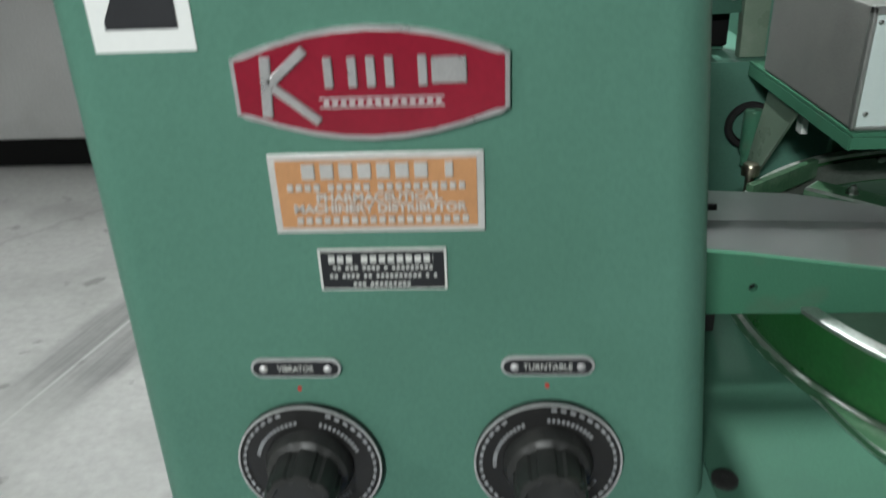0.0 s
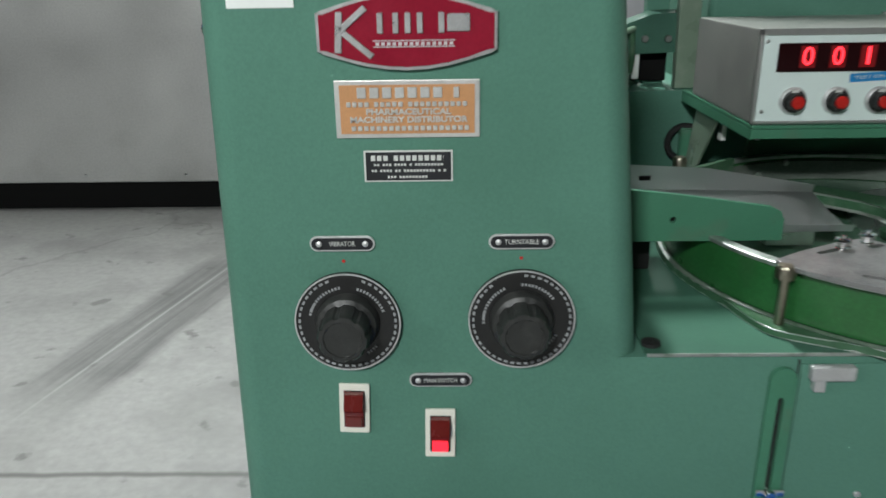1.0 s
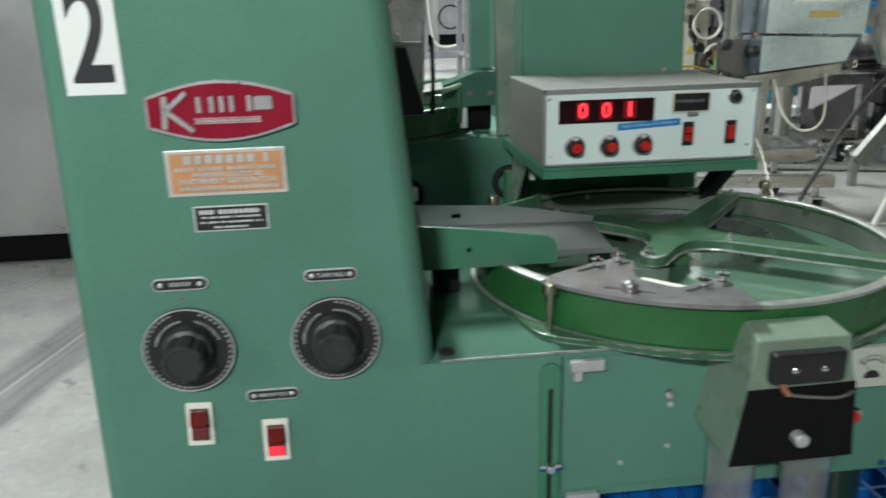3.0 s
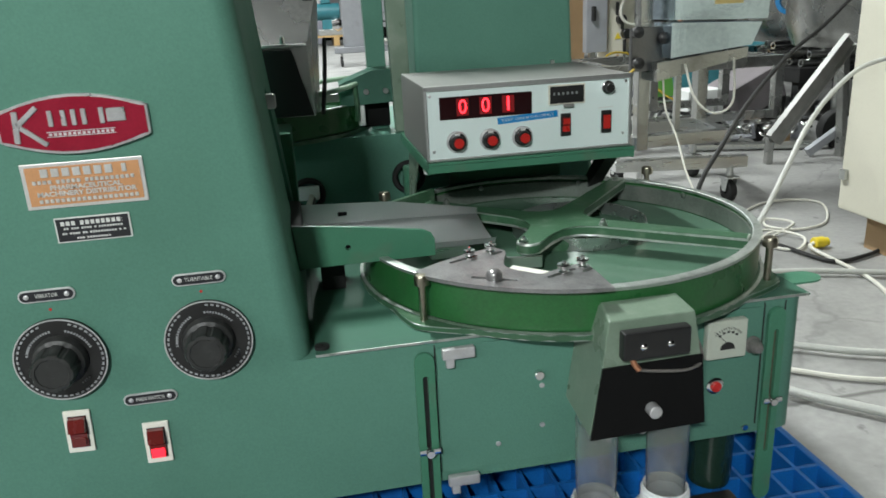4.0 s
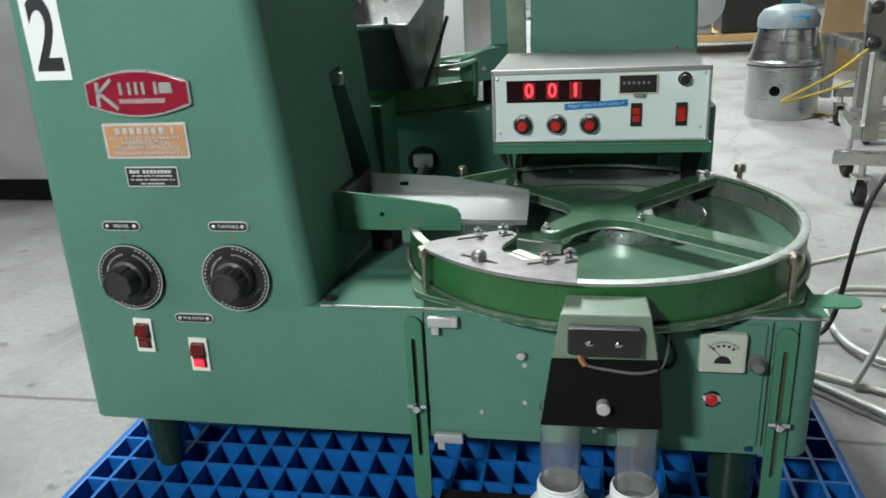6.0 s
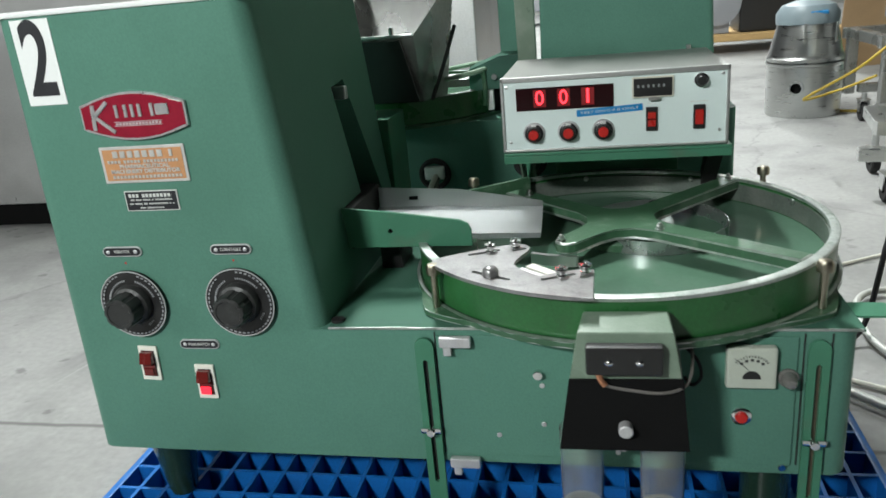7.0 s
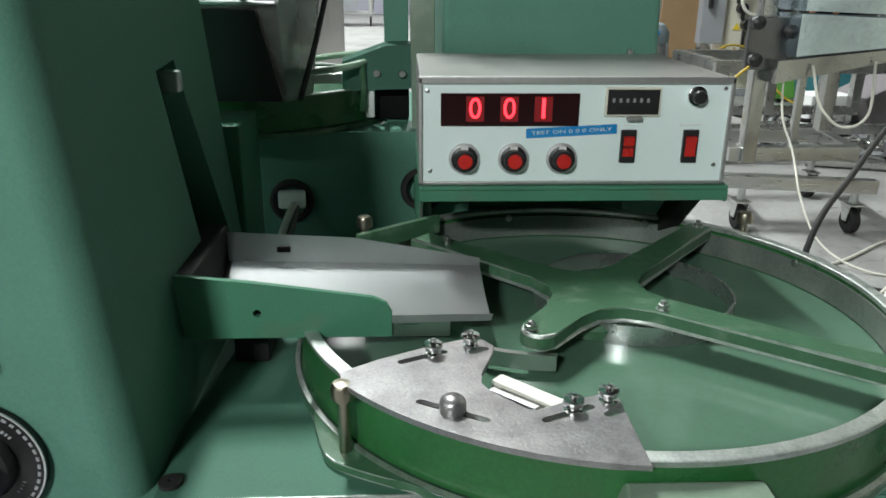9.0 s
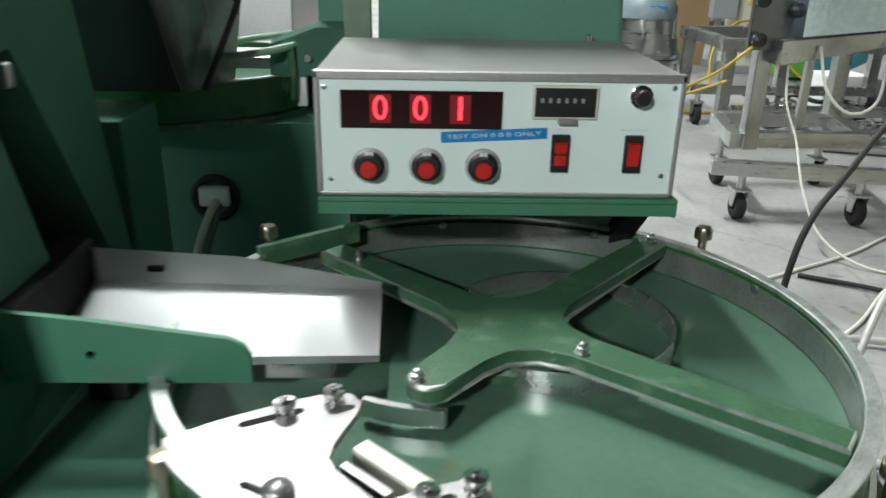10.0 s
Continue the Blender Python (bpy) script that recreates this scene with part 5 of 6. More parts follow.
def castor(x, y, parent, r=0.040, top=0.13):
    c = part("castor", lathe(B(), [(r * 0.30, -0.014), (r * 0.85, -0.015), (r, -0.010), (r, 0.010), (r * 0.85, 0.015), (r * 0.30, 0.014)], (x, y, r + 0.0005), 24, "X"), RUBBER, parent, "grey swivel castor")
    f = B()
    for s in (-1, 1):
        prism(f, [(y - 0.012, r), (y + 0.012, r), (y + 0.030, r * 2 + 0.012), (y - 0.022, r * 2 + 0.012)], x + s * 0.019 - 0.0015, x + s * 0.019 + 0.0015, "X")
    bx(f, x - 0.024, x + 0.024, y - 0.028, y + 0.034, r * 2 + 0.010, r * 2 + 0.015)
    rod(f, (x, y, r * 2 + 0.014), 0.012, max(0.004, top - r * 2 - 0.014), "Z", 12)
    part("fork", f, STEEL, c)


def beam(parent, a, b, w, material, name="bar", label=""):
    a, b = Vector(a), Vector(b)
    d = b - a
    m = Matrix.Translation((a + b) / 2) @ d.to_track_quat("Z", "Y").to_matrix().to_4x4()
    return part(name, bx(B(), -w / 2, w / 2, -w / 2, w / 2, -d.length / 2, d.length / 2, w * 0.08, m=m), material, parent, label)


beam(cart, (1.335, 2.215, 0.20), (1.335, 2.215, 1.20), 0.045, FRAME_STEEL, "post")
beam(cart, (1.735, 2.52, 0.24), (1.735, 2.52, 0.50), 0.045, FRAME_STEEL, "post")
beam(cart, (1.520, 2.30, 0.20), (1.520, 2.30, 0.50), 0.022, FRAME_STEEL, "post")
beam(cart, (1.215, 2.165, 0.158), (1.70, 2.100, 0.150), 0.042, STEEL)
beam(cart, (1.28, 2.235, 0.225), (1.70, 2.235, 0.225), 0.045, STEEL)
beam(cart, (1.36, 2.52, 0.225), (1.76, 2.52, 0.225), 0.045, STEEL)
beam(cart, (1.69, 2.235, 0.225), (1.74, 2.52, 0.225), 0.040, STEEL)
beam(cart, (1.30, 2.235, 0.225), (1.35, 2.52, 0.225), 0.040, STEEL)
for x, y in ((1.31, 2.155), (1.645, 2.11), (1.38, 2.52), (1.72, 2.52)):
    castor(x, y, cart, 0.040, 0.135 if y < 2.3 else 0.20)
box_ = B()
prism(box_, [(1.385, 0.652), (1.725, 0.640), (1.690, 0.562), (1.385, 0.534)], 2.10, 2.24, "Y", 0.003)
hp = part("hopper", box_, POLISHED, cart, "shiny stainless lower hopper pan")
ub = B()
prism(ub, [(1.385, 0.660), (1.735, 0.648), (1.745, 0.900), (1.385, 0.910)], 2.085, 2.25, "Y", 0.003)
uh = part("hopper_top", ub, POLISHED, cart, "shiny stainless hopper box")
part("paper_label", bx(B(), 1.475, 1.660, 2.0830, 2.0848, 0.755, 0.800), CARD, uh)
part("yellow_label", bx(B(), 1.530, 1.635, 2.0830, 2.0848, 0.705, 0.728), mat("faded_yellow", (0.55, 0.43, 0.18), 0.6, 0, 0.2, 60, 300, 0.0), uh)
ch_ = B()
prism(ch_, [(1.345, 0.520), (1.690, 0.556), (1.690, 0.520), (1.345, 0.455)], 2.12, 2.24, "Y", 0.003)
part("channel", ch_, FRAME_STEEL, cart)
part("clamp_plate", bx(B(), 1.270, 1.400, 2.165, 2.190, 0.490, 0.640, 0.004), mat("dark_steel", (0.16, 0.16, 0.16), 0.35, 1.0, 0.15, 20, 300, 0.05), cart)
for kx, kz in ((1.385, 0.60), (1.365, 0.50), (1.290, 0.52), (1.285, 0.625)):
    part("clamp_knob", lathe(B(), [(0.008, 0), (0.020, 0.006), (0.020, 0.022), (0.010, 0.028), (0.0004, 0.029)], (kx, 2.164, kz), 16, "Y", False), BLACK, cart)
part("cable", hose(B(), [(1.383, 2.15, 0.476), (1.374, 2.10, 0.363), (1.396, 2.05, 0.268), (1.393, 1.95, 0.147), (1.42, 1.86, 0.05), (1.50, 1.76, 0.008), (1.66, 1.70, 0.007)], 0.0034, 8), WHITE_WIRE, cart)
part("cable", hose(B(), [(1.445, 2.11, 0.51), (1.46, 2.06, 0.40), (1.52, 2.03, 0.345), (1.60, 2.05, 0.38), (1.63, 2.11, 0.52)], 0.0042, 8), WHITE_WIRE, cart)
part("cable", hose(B(), [(1.28, 2.16, 0.50), (1.20, 2.20, 0.42), (1.10, 2.40, 0.30), (1.25, 2.55, 0.30), (1.34, 2.45, 0.36)], 0.0045, 8), HOSE_YELLOW, cart)

# ---- cream control cabinet ----
cab = thing("control_cabinet", (2.0, 1.15, 0), "cream painted steel control cabinet", "cabinet")
part("body", bx(B(), 1.672, 2.30, 0.60, 1.565, 0.110, 1.70, 0.012), CREAM, cab)
part("plinth", bx(B(), 1.73, 2.25, 0.64, 1.50, 0.0005, 0.1098), CARDBOARD, cab)
part("hinge", bx(B(), 1.660, 1.672, 1.53, 1.555, 0.205, 0.235, 0.002), STEEL, cab)
conp = part("cable_gland", bx(B(), 1.664, 1.6722, 1.34, 1.43, 0.525, 0.600, 0.002), STEEL_DULL, cab, "metal plate with cable glands")
part("conduit", hose(B(), [(1.672, 1.42, 0.565), (1.545, 1.38, 0.544), (1.439, 1.34, 0.49), (1.346, 1.29, 0.424), (1.252, 1.22, 0.344), (1.16, 1.14, 0.287), (1.077, 1.06, 0.249), (1.02, 1.00, 0.18), (0.97, 0.96, 0.08), (0.93, 0.93, 0.012)], 0.0060, 10, 14, 0.05), CONDUIT, cab, "pale flexible conduit")

# loose cables on the floor
solo("power_cable", hose(B(), [(0.90, 1.12, 0.009), (0.95, 1.15, 0.06), (1.007, 1.20, 0.30), (1.122, 1.30, 0.39), (1.285, 1.45, 0.473), (1.493, 1.60, 0.571), (1.667, 1.70, 0.638), (1.815, 1.78, 0.713), (2.2, 2.0, 0.9)], 0.0058, 10), RUBBER, "thick black power cable hanging to the floor", "cable")
coil = [(0.95, 1.55, 0.006), (1.25, 1.72, 0.006), (1.50, 1.86, 0.006), (1.712, 2.01, 0.006), (1.86, 2.02, 0.006), (1.911, 1.94, 0.006), (1.787, 1.75, 0.006), (1.654, 1.70, 0.007), (1.57, 1.74, 0.012), (1.609, 1.815, 0.014), (1.66, 1.74, 0.016), (1.52, 1.646, 0.010), (1.47, 1.58, 0.008), (1.526, 1.524, 0.008), (1.60, 1.60, 0.014), (1.56, 1.68, 0.016), (1.46, 1.62, 0.012), (1.30, 1.45, 0.006), (1.10, 1.30, 0.006)]
solo("extension_cord", hose(B(), coil, 0.0042, 8), WHITE_WIRE, "tangled white extension cord lying on the floor", "cable")
pl = thing("yellow_plug", (1.60, 1.55, 0), "yellow cable connector lying on the floor", "plug")
part("shell", rod(B(), (1.585, 1.535, 0.018), 0.017, 0.034, "X", 18), YELLOW, pl)
part("collar", rod(B(), (1.620, 1.535, 0.018), 0.013, 0.014, "X", 18), YELLOW, pl)
part("strain_relief", hose(B(), [(1.586, 1.535, 0.018), (1.562, 1.50, 0.012), (1.556, 1.26, 0.007), (1.485, 1.08, 0.007), (1.40, 0.98, 0.007)], 0.0055, 8), WHITE_WIRE, pl)
solo("black_cable", hose(B(), [(1.30, 1.72, 0.007), (1.48, 1.60, 0.010), (1.546, 1.41, 0.008), (1.68, 1.42, 0.008), (1.84, 1.50, 0.008)], 0.006, 8), RUBBER, "thin black cable lying on the floor", "cable")
solo("floor_conduit", hose(B(), [(1.75, 0.70, 0.016), (1.30, 0.850, 0.016), (1.13, 0.940, 0.016), (0.985, 1.05, 0.016), (0.960, 1.20, 0.016), (1.00, 1.355, 0.016), (1.11, 1.395, 0.016), (1.42, 1.34, 0.016), (1.66, 1.24, 0.016)], 0.0075, 10, 14, 0.06), CONDUIT, "pale conduit looped across the floor", "conduit")
solo("floor_conduit", hose(B(), [(0.80, 0.98, 0.016), (0.93, 0.84, 0.016), (1.06, 0.70, 0.016), (1.22, 0.58, 0.016), (1.60, 0.47, 0.016)], 0.0090, 10, 14, 0.06), CONDUIT, "thick pale conduit lying across the floor", "conduit")
solo("floor_cable", hose(B(), [(0.80, 1.02, 0.008), (1.00, 0.90, 0.008), (1.16, 0.79, 0.008), (1.32, 0.76, 0.008), (1.60, 0.86, 0.008)], 0.0055, 8), WHITE_WIRE, "white cable lying on the floor", "cable")

# ---- vacuum canister ----
vac = thing("vacuum_canister", (1.42, 3.75, 0), "stainless steel vacuum canister with grey lid", "vacuum")
part("drum", lathe(B(), [(0.0005, 0.0005), (0.172, 0.0005), (0.176, 0.010), (0.176, 0.245), (0.185, 0.252), (0.185, 0.262), (0.0005, 0.262)], (1.42, 3.75, 0), 48, closed=False), STEEL, vac)
part("upper_shell", lathe(B(), [(0.172, 0.2625), (0.182, 0.268), (0.182, 0.285), (0.170, 0.300), (0.138, 0.440), (0.0005, 0.442)], (1.42, 3.75, 0), 48, closed=False), STEEL, vac)
part("lid", lathe(B(), [(0.144, 0.443), (0.146, 0.490), (0.120, 0.530), (0.060, 0.550), (0.0005, 0.552)], (1.42, 3.75, 0), 40, closed=False), mat("grey_blue_lid", (0.20, 0.25, 0.27), 0.4, 0, 0.1, 20, 200, 0.05), vac)
part("lid_tab", bx(B(), 1.40, 1.48, 3.61, 3.64, 0.488, 0.505, 0.004), TAPE, vac)
port = lathe(B(), [(0.026, 0), (0.034, 0), (0.034, 0.020), (0.026, 0.020)], (0, 0, 0), 24, "Y")
port.transform(pose(1.352, 3.588, 0.150, 0, 0, -24))
part("hose_port", port, STEEL, vac)
pin_ = lathe(B(), [(0.0262, 0), (0.0262, 0.006), (0.0004, 0.006)], (0, 0, 0), 20, "Y", False)
pin_.transform(pose(1.352, 3.588, 0.150, 0, 0, -24))
part("port_opening", pin_, BLACK_MATT, vac)
for dx in (-0.05, 0.09):
    part("clip", bx(B(), 1.42 + dx, 1.432 + dx, 3.585, 3.60, 0.36, 0.450, 0.003), STEEL, vac)


# ---- things further back ----
steel_bench = thing("steel_frame_bench", (2.2, 3.25, 0), "low stainless frame bench on castors", "bench")
for y in (3.02, 3.50):
    beam(steel_bench, (1.52, y, 0.405), (2.45, y, 0.405), 0.05, FRAME_STEEL)
    beam(steel_bench, (1.60, y, 0.150), (2.40, y, 0.150), 0.04, FRAME_STEEL)
for x in (1.56, 2.00, 2.42):
    beam(steel_bench, (x, 3.02, 0.405), (x, 3.50, 0.405), 0.045, FRAME_STEEL)
    for y in (3.02, 3.50):
        beam(steel_bench, (x, y, 0.128), (x, y, 0.39), 0.045, FRAME_STEEL, "leg")
for x in (1.62, 2.36):
    for y in (3.06, 3.46):
        castor(x, y, steel_bench, 0.045, 0.132)

rig = thing("filling_rig", (2.45, 5.0, 0), "cream column machine with coiled hoses and valves", "machine")
part("column", bx(B(), 2.36, 2.56, 4.98, 5.20, 0.02, 1.60, 0.01), CREAM, rig)
part("warning_label", prism(B(), [(2.405, 0.425), (2.455, 0.425), (2.430, 0.470)], 4.976, 4.979, "Y"), YELLOW, rig)
part("base", bx(B(), 2.28, 2.95, 4.95, 5.50, 0.0005, 0.05, 0.005), GREY_PAINT, rig)
part("side_frame", bx(B(), 2.78, 2.84, 5.00, 5.06, 0.05, 1.60, 0.004), FRAME_STEEL, rig)
for z in (0.25, 0.52, 0.80, 1.05):
    part("crossbar", bx(B(), 2.56, 2.80, 5.01, 5.05, z, z + 0.04, 0.003), FRAME_STEEL, rig)
for k, (x, z, r) in enumerate(((2.52, 0.62, 0.10), (2.60, 0.40, 0.08), (2.48, 0.86, 0.09))):
    part("hose_coil", hose(B(), [(x + r * math.cos(a), 4.93 - 0.012 * a / 6, z + r * math.sin(a)) for a in [0.55 * q for q in range(24)]], 0.010, 8, 3), WHITE_WIRE, rig)
for x, z in ((2.48, 0.46), (2.56, 0.34), (2.60, 0.56), (2.66, 0.72), (2.50, 0.30), (2.44, 0.56)):
    vb = B()
    rod(vb, (x, 4.97, z), 0.035, 0.05, "Y", 14)
    rod(vb, (x - 0.03, 4.95, z + 0.03), 0.012, 0.09, "Z", 10)
    part("valve", vb, BLACK, rig)

random.seed(41)
for k in range(30):
    px, py, pz = 2.30 + 0.62 * random.random(), 4.86 + 0.09 * random.random(), 0.12 + 1.05 * random.random()
    pb = B()
    r = 0.012 + 0.016 * random.random()
    if k % 3 == 0:
        lathe(pb, [(r * 0.6, -0.05), (r, -0.045), (r, -0.02), (r * 1.8, -0.015), (r * 1.8, 0.015), (r, 0.02), (r, 0.06), (r * 0.6, 0.065)], (0, 0, 0), 14, "XZ"[k % 2], False)
        nm, ml = "pipe_union", STEEL
    elif k % 3 == 1:
        hose(pb, [(0, 0, -0.07), (0, -0.01, 0), (0.03, -0.015, 0.05), (0.09, -0.01, 0.06), (0.13, 0, 0.03)], r * 0.7, 8, 5)
        nm, ml = "elbow_hose", (BLACK, COPPER, GREY_PAINT)[k % 9 // 3]
    else:
        bx(pb, -0.035, 0.035, -0.02, 0.02, -0.03, 0.03, 0.004)
        rod(pb, (0, 0, 0.03), 0.010, 0.05, "Z", 12)
        nm, ml = "actuator", (GREY_PAINT, CARDBOARD, RUBBER)[k % 9 // 3]
    pb.transform(pose(px, py, pz, 0, random.uniform(-90, 90) if k % 3 else 0, random.uniform(-25, 25)))
    part(nm, pb, ml, rig)

box = thing("switch_box", (2.25, 5.0, 0), "grey switch box on a post", "switch box")
part("enclosure", bx(B(), 2.175, 2.335, 4.94, 5.02, 0.34, 0.82, 0.008), GREY_PAINT, box)
part("rating_plate", bx(B(), 2.24, 2.31, 4.936, 4.939, 0.72, 0.77), YELLOW, box)
part("handle", bx(B(), 2.21, 2.235, 4.905, 4.94, 0.56, 0.66, 0.005), BLACK, box)
part("post", bx(B(), 2.235, 2.275, 5.0205, 5.06, 0.0005, 0.80, 0.003), STEEL_DULL, box)
solo("cardboard_sheet", bx(B(), -0.16, 0.16, -0.004, 0.004, 0.0, 0.95, 0.002, 1, pose(2.13, 5.28, 0.003, 6, 0, 14)), CARDBOARD, "brown cardboard sheet leaning upright", "cardboard")
solo("yellow_hose", hose(B(), [(1.98, 4.30, 0.012), (2.02, 4.42, 0.22), (2.20, 4.55, 0.36), (2.45, 4.62, 0.30), (2.55, 4.55, 0.10), (2.70, 4.45, 0.012), (3.0, 4.2, 0.012)], 0.007, 8), HOSE_YELLOW, "yellow air hose draped over the floor", "hose")
solo("yellow_hose", hose(B(), [(1.55, 3.70, 0.010), (1.75, 3.66, 0.010), (2.0, 3.85, 0.010), (2.3, 3.75, 0.010)], 0.007, 8), HOSE_YELLOW, "yellow air hose lying on the floor", "hose")
solo("pump_unit", bx(B(), 2.55, 2.75, 4.70, 4.85, 0.02, 0.40, 0.01), mat("lime_green_paint", (0.16, 0.42, 0.08), 0.5, 0, 0.1, 20, 200, 0.05), "lime green pump housing", "pump")

solo("white_carton", bx(B(), 2.28, 2.50, 3.62, 3.80, 0.0005, 0.20, 0.006), CARD, "white paper carton on the floor", "carton")
bin_ = thing("teal_bin", (3.0, 4.6, 0), "dark teal plastic bin", "bin")
part("tub", lathe(B(), [(0.26, 0.0005), (0.32, 0.36), (0.33, 0.37), (0.31, 0.37), (0.25, 0.01)], (3.0, 4.62, 0), 24), TEAL, bin_)
gb = thing("grey_case", (2.55, 3.66, 0), "tilted grey metal case lying on the floor", "case")
part("shell", bx(B(), -0.17, 0.17, -0.13, 0.13, 0, 0.20, 0.012, 2, pose(2.72, 3.72, 0.075, 0, -22, 10)), mat("mauve_grey_paint", (0.22, 0.20, 0.21), 0.5, 0, 0.1, 20, 200, 0.05), gb)
part("wedge", bx(B(), 2.76, 2.92, 3.66, 3.80, 0.0005, 0.14, 0.004), RUBBER, gb)

bench = thing("low_workbench", (3.3, 4.0, 0), "dark low bench loaded with steel tubes", "bench")
part("frame", bx(B(), 2.95, 4.6, 3.60, 4.35, 0.20, 0.285, 0.006), RUBBER, bench)
for x in (3.0, 3.75, 4.5):
    for y in (3.66, 4.29):
        part("leg", bx(B(), x - 0.03, x + 0.03, y - 0.03, y + 0.03, 0.0005, 0.1995), RUBBER, bench)
random.seed(11)
for k in range(16):
    x0, y0, z0 = 2.88 + random.random() * 0.25, 3.66 + (k % 6) * 0.11, 0.308 + (k // 6) * 0.046
    ln = 0.8 + random.random() * 0.6
    t = lathe(B(), [(0.014, 0), (0.022, 0), (0.022, ln), (0.014, ln)], (0, 0, 0), 14, "X")
    t.transform(pose(x0, y0, z0, 0, 0, random.uniform(-3, 3)))
    tagged(part("steel_tube", t, (STEEL, FRAME_STEEL, CHROME)[k % 3]), "loose stainless tube stacked on the bench", "tube", "tubes on the bench")
kettle = thing("steel_drum", (3.75, 4.95, 0), "tall pale steel drum with a blue round label", "drum")
part("shell", lathe(B(), [(0.0005, 0.30), (0.30, 0.34), (0.38, 0.46), (0.38, 1.30), (0.0005, 1.31)], (3.80, 4.98, 0), 48, closed=False), FRAME_STEEL, kettle)
lb = lathe(B(), [(0.075, 0), (0.105, 0), (0.105, 0.003), (0.075, 0.003)], (0, 0, 0), 36, "Y")
lb.transform(pose(3.577, 4.652, 0.64, 0, 0, -34))
part("blue_ring", lb, TAPE, kettle)
for a in (30, 150, 270):
    beam(kettle, (3.80 + 0.28 * math.cos(radians(a)), 4.98 + 0.28 * math.sin(radians(a)), 0.0005), (3.80 + 0.25 * math.cos(radians(a)), 4.98 + 0.25 * math.sin(radians(a)), 0.36), 0.04, STEEL, "leg")

tank = thing("tank_stand", (2.85, 3.0, 0), "stainless tank on adjustable legs", "tank")
part("leg", rod(B(), (2.72, 2.97, 0.10), 0.022, 0.32, "Z", 16), STEEL, tank)
part("leg_foot", lathe(B(), [(0.055, 0.0005), (0.055, 0.02), (0.018, 0.05), (0.018, 0.10)], (2.72, 2.97, 0), 20, closed=False), STEEL, tank)
part("leg", rod(B(), (3.20, 2.90, 0.0005), 0.022, 0.42, "Z", 16), STEEL, tank)
part("vessel", lathe(B(), [(0.02, 0.40), (0.40, 0.45), (0.44, 0.56), (0.44, 1.6), (0.02, 1.62)], (3.02, 3.10, 0), 48, closed=False), FRAME_STEEL, tank, "brushed stainless vessel")
chan = thing("steel_channel", (2.2, 2.55, 0), "straight galvanised channel leaning at a slant", "channel")
d = Vector((0.345, 0.02, 0.405))
m_ch = Matrix.Translation((2.285, 2.58, 0.318)) @ d.to_track_quat("Z", "X").to_matrix().to_4x4()
cb = B()
bx(cb, -0.035, 0.035, -0.003, 0.003, -0.265, 0.265, 0, 2, m_ch)
bx(cb, -0.035, -0.030, 0.003, 0.030, -0.265, 0.265, 0, 2, m_ch)
bx(cb, 0.030, 0.035, 0.003, 0.030, -0.265, 0.265, 0, 2, m_ch)
part("rail", cb, GREY_CASE, chan)
beam(chan, (2.125, 2.60, 0.0005), (2.125, 2.60, 0.125), 0.03, FRAME_STEEL, "foot")
beam(chan, (2.50, 2.62, 0.0005), (2.45, 2.61, 0.50), 0.035, FRAME_STEEL, "prop")
pole = thing("floor_tube", (2.2, 2.85, 0), "polished tube lying on the floor", "tube")
part("pipe", hose(B(), [(1.95, 2.98, 0.022), (2.2, 2.90, 0.022), (2.55, 2.78, 0.022)], 0.020, 12), STEEL, pole)
strap = thing("loose_wheel", (2.62, 2.72, 0), "dark wheel with a flat steel strap beside it", "wheel")
part("tyre", lathe(B(), [(0.03, -0.025), (0.085, -0.025), (0.09, -0.018), (0.09, 0.018), (0.085, 0.025), (0.03, 0.025)], (2.60, 2.80, 0.0905), 28, "Y"), RUBBER, strap)
beam(strap, (2.36, 2.66, 0.02), (2.66, 2.62, 0.235), 0.035, GREY_PAINT, "strap")
part("flask", lathe(B(), [(0.035, 0.0005), (0.045, 0.02), (0.045, 0.08), (0.02, 0.10), (0.0005, 0.10)], (2.38, 2.90, 0), 20, closed=False), CARDBOARD, strap)

random.seed(3)
for k in range(26):
    x, y = 2.12 + (k % 9) * 0.058 + random.uniform(-0.02, 0.02), 3.02 + (k // 9) * 0.075 + random.uniform(-0.02, 0.02)
    link = B()
    pts_l = [(0.032 * math.cos(a), 0.018 * math.sin(a), 0) for a in [2 * math.pi * q / 10 for q in range(11)]]
    hose(link, pts_l, 0.0075, 6, 2)
    link.transform(pose(x, y, 0.018 + 0.030 * (k % 3), random.uniform(-50, 50), random.uniform(-30, 30), random.uniform(0, 180)))
    tagged(part("chain_link", link, STEEL if k % 2 else FRAME_STEEL), "heavy steel chain link in a heap", "chain", "heap of chain")

# loose fittings lying about behind the cart
random.seed(21)
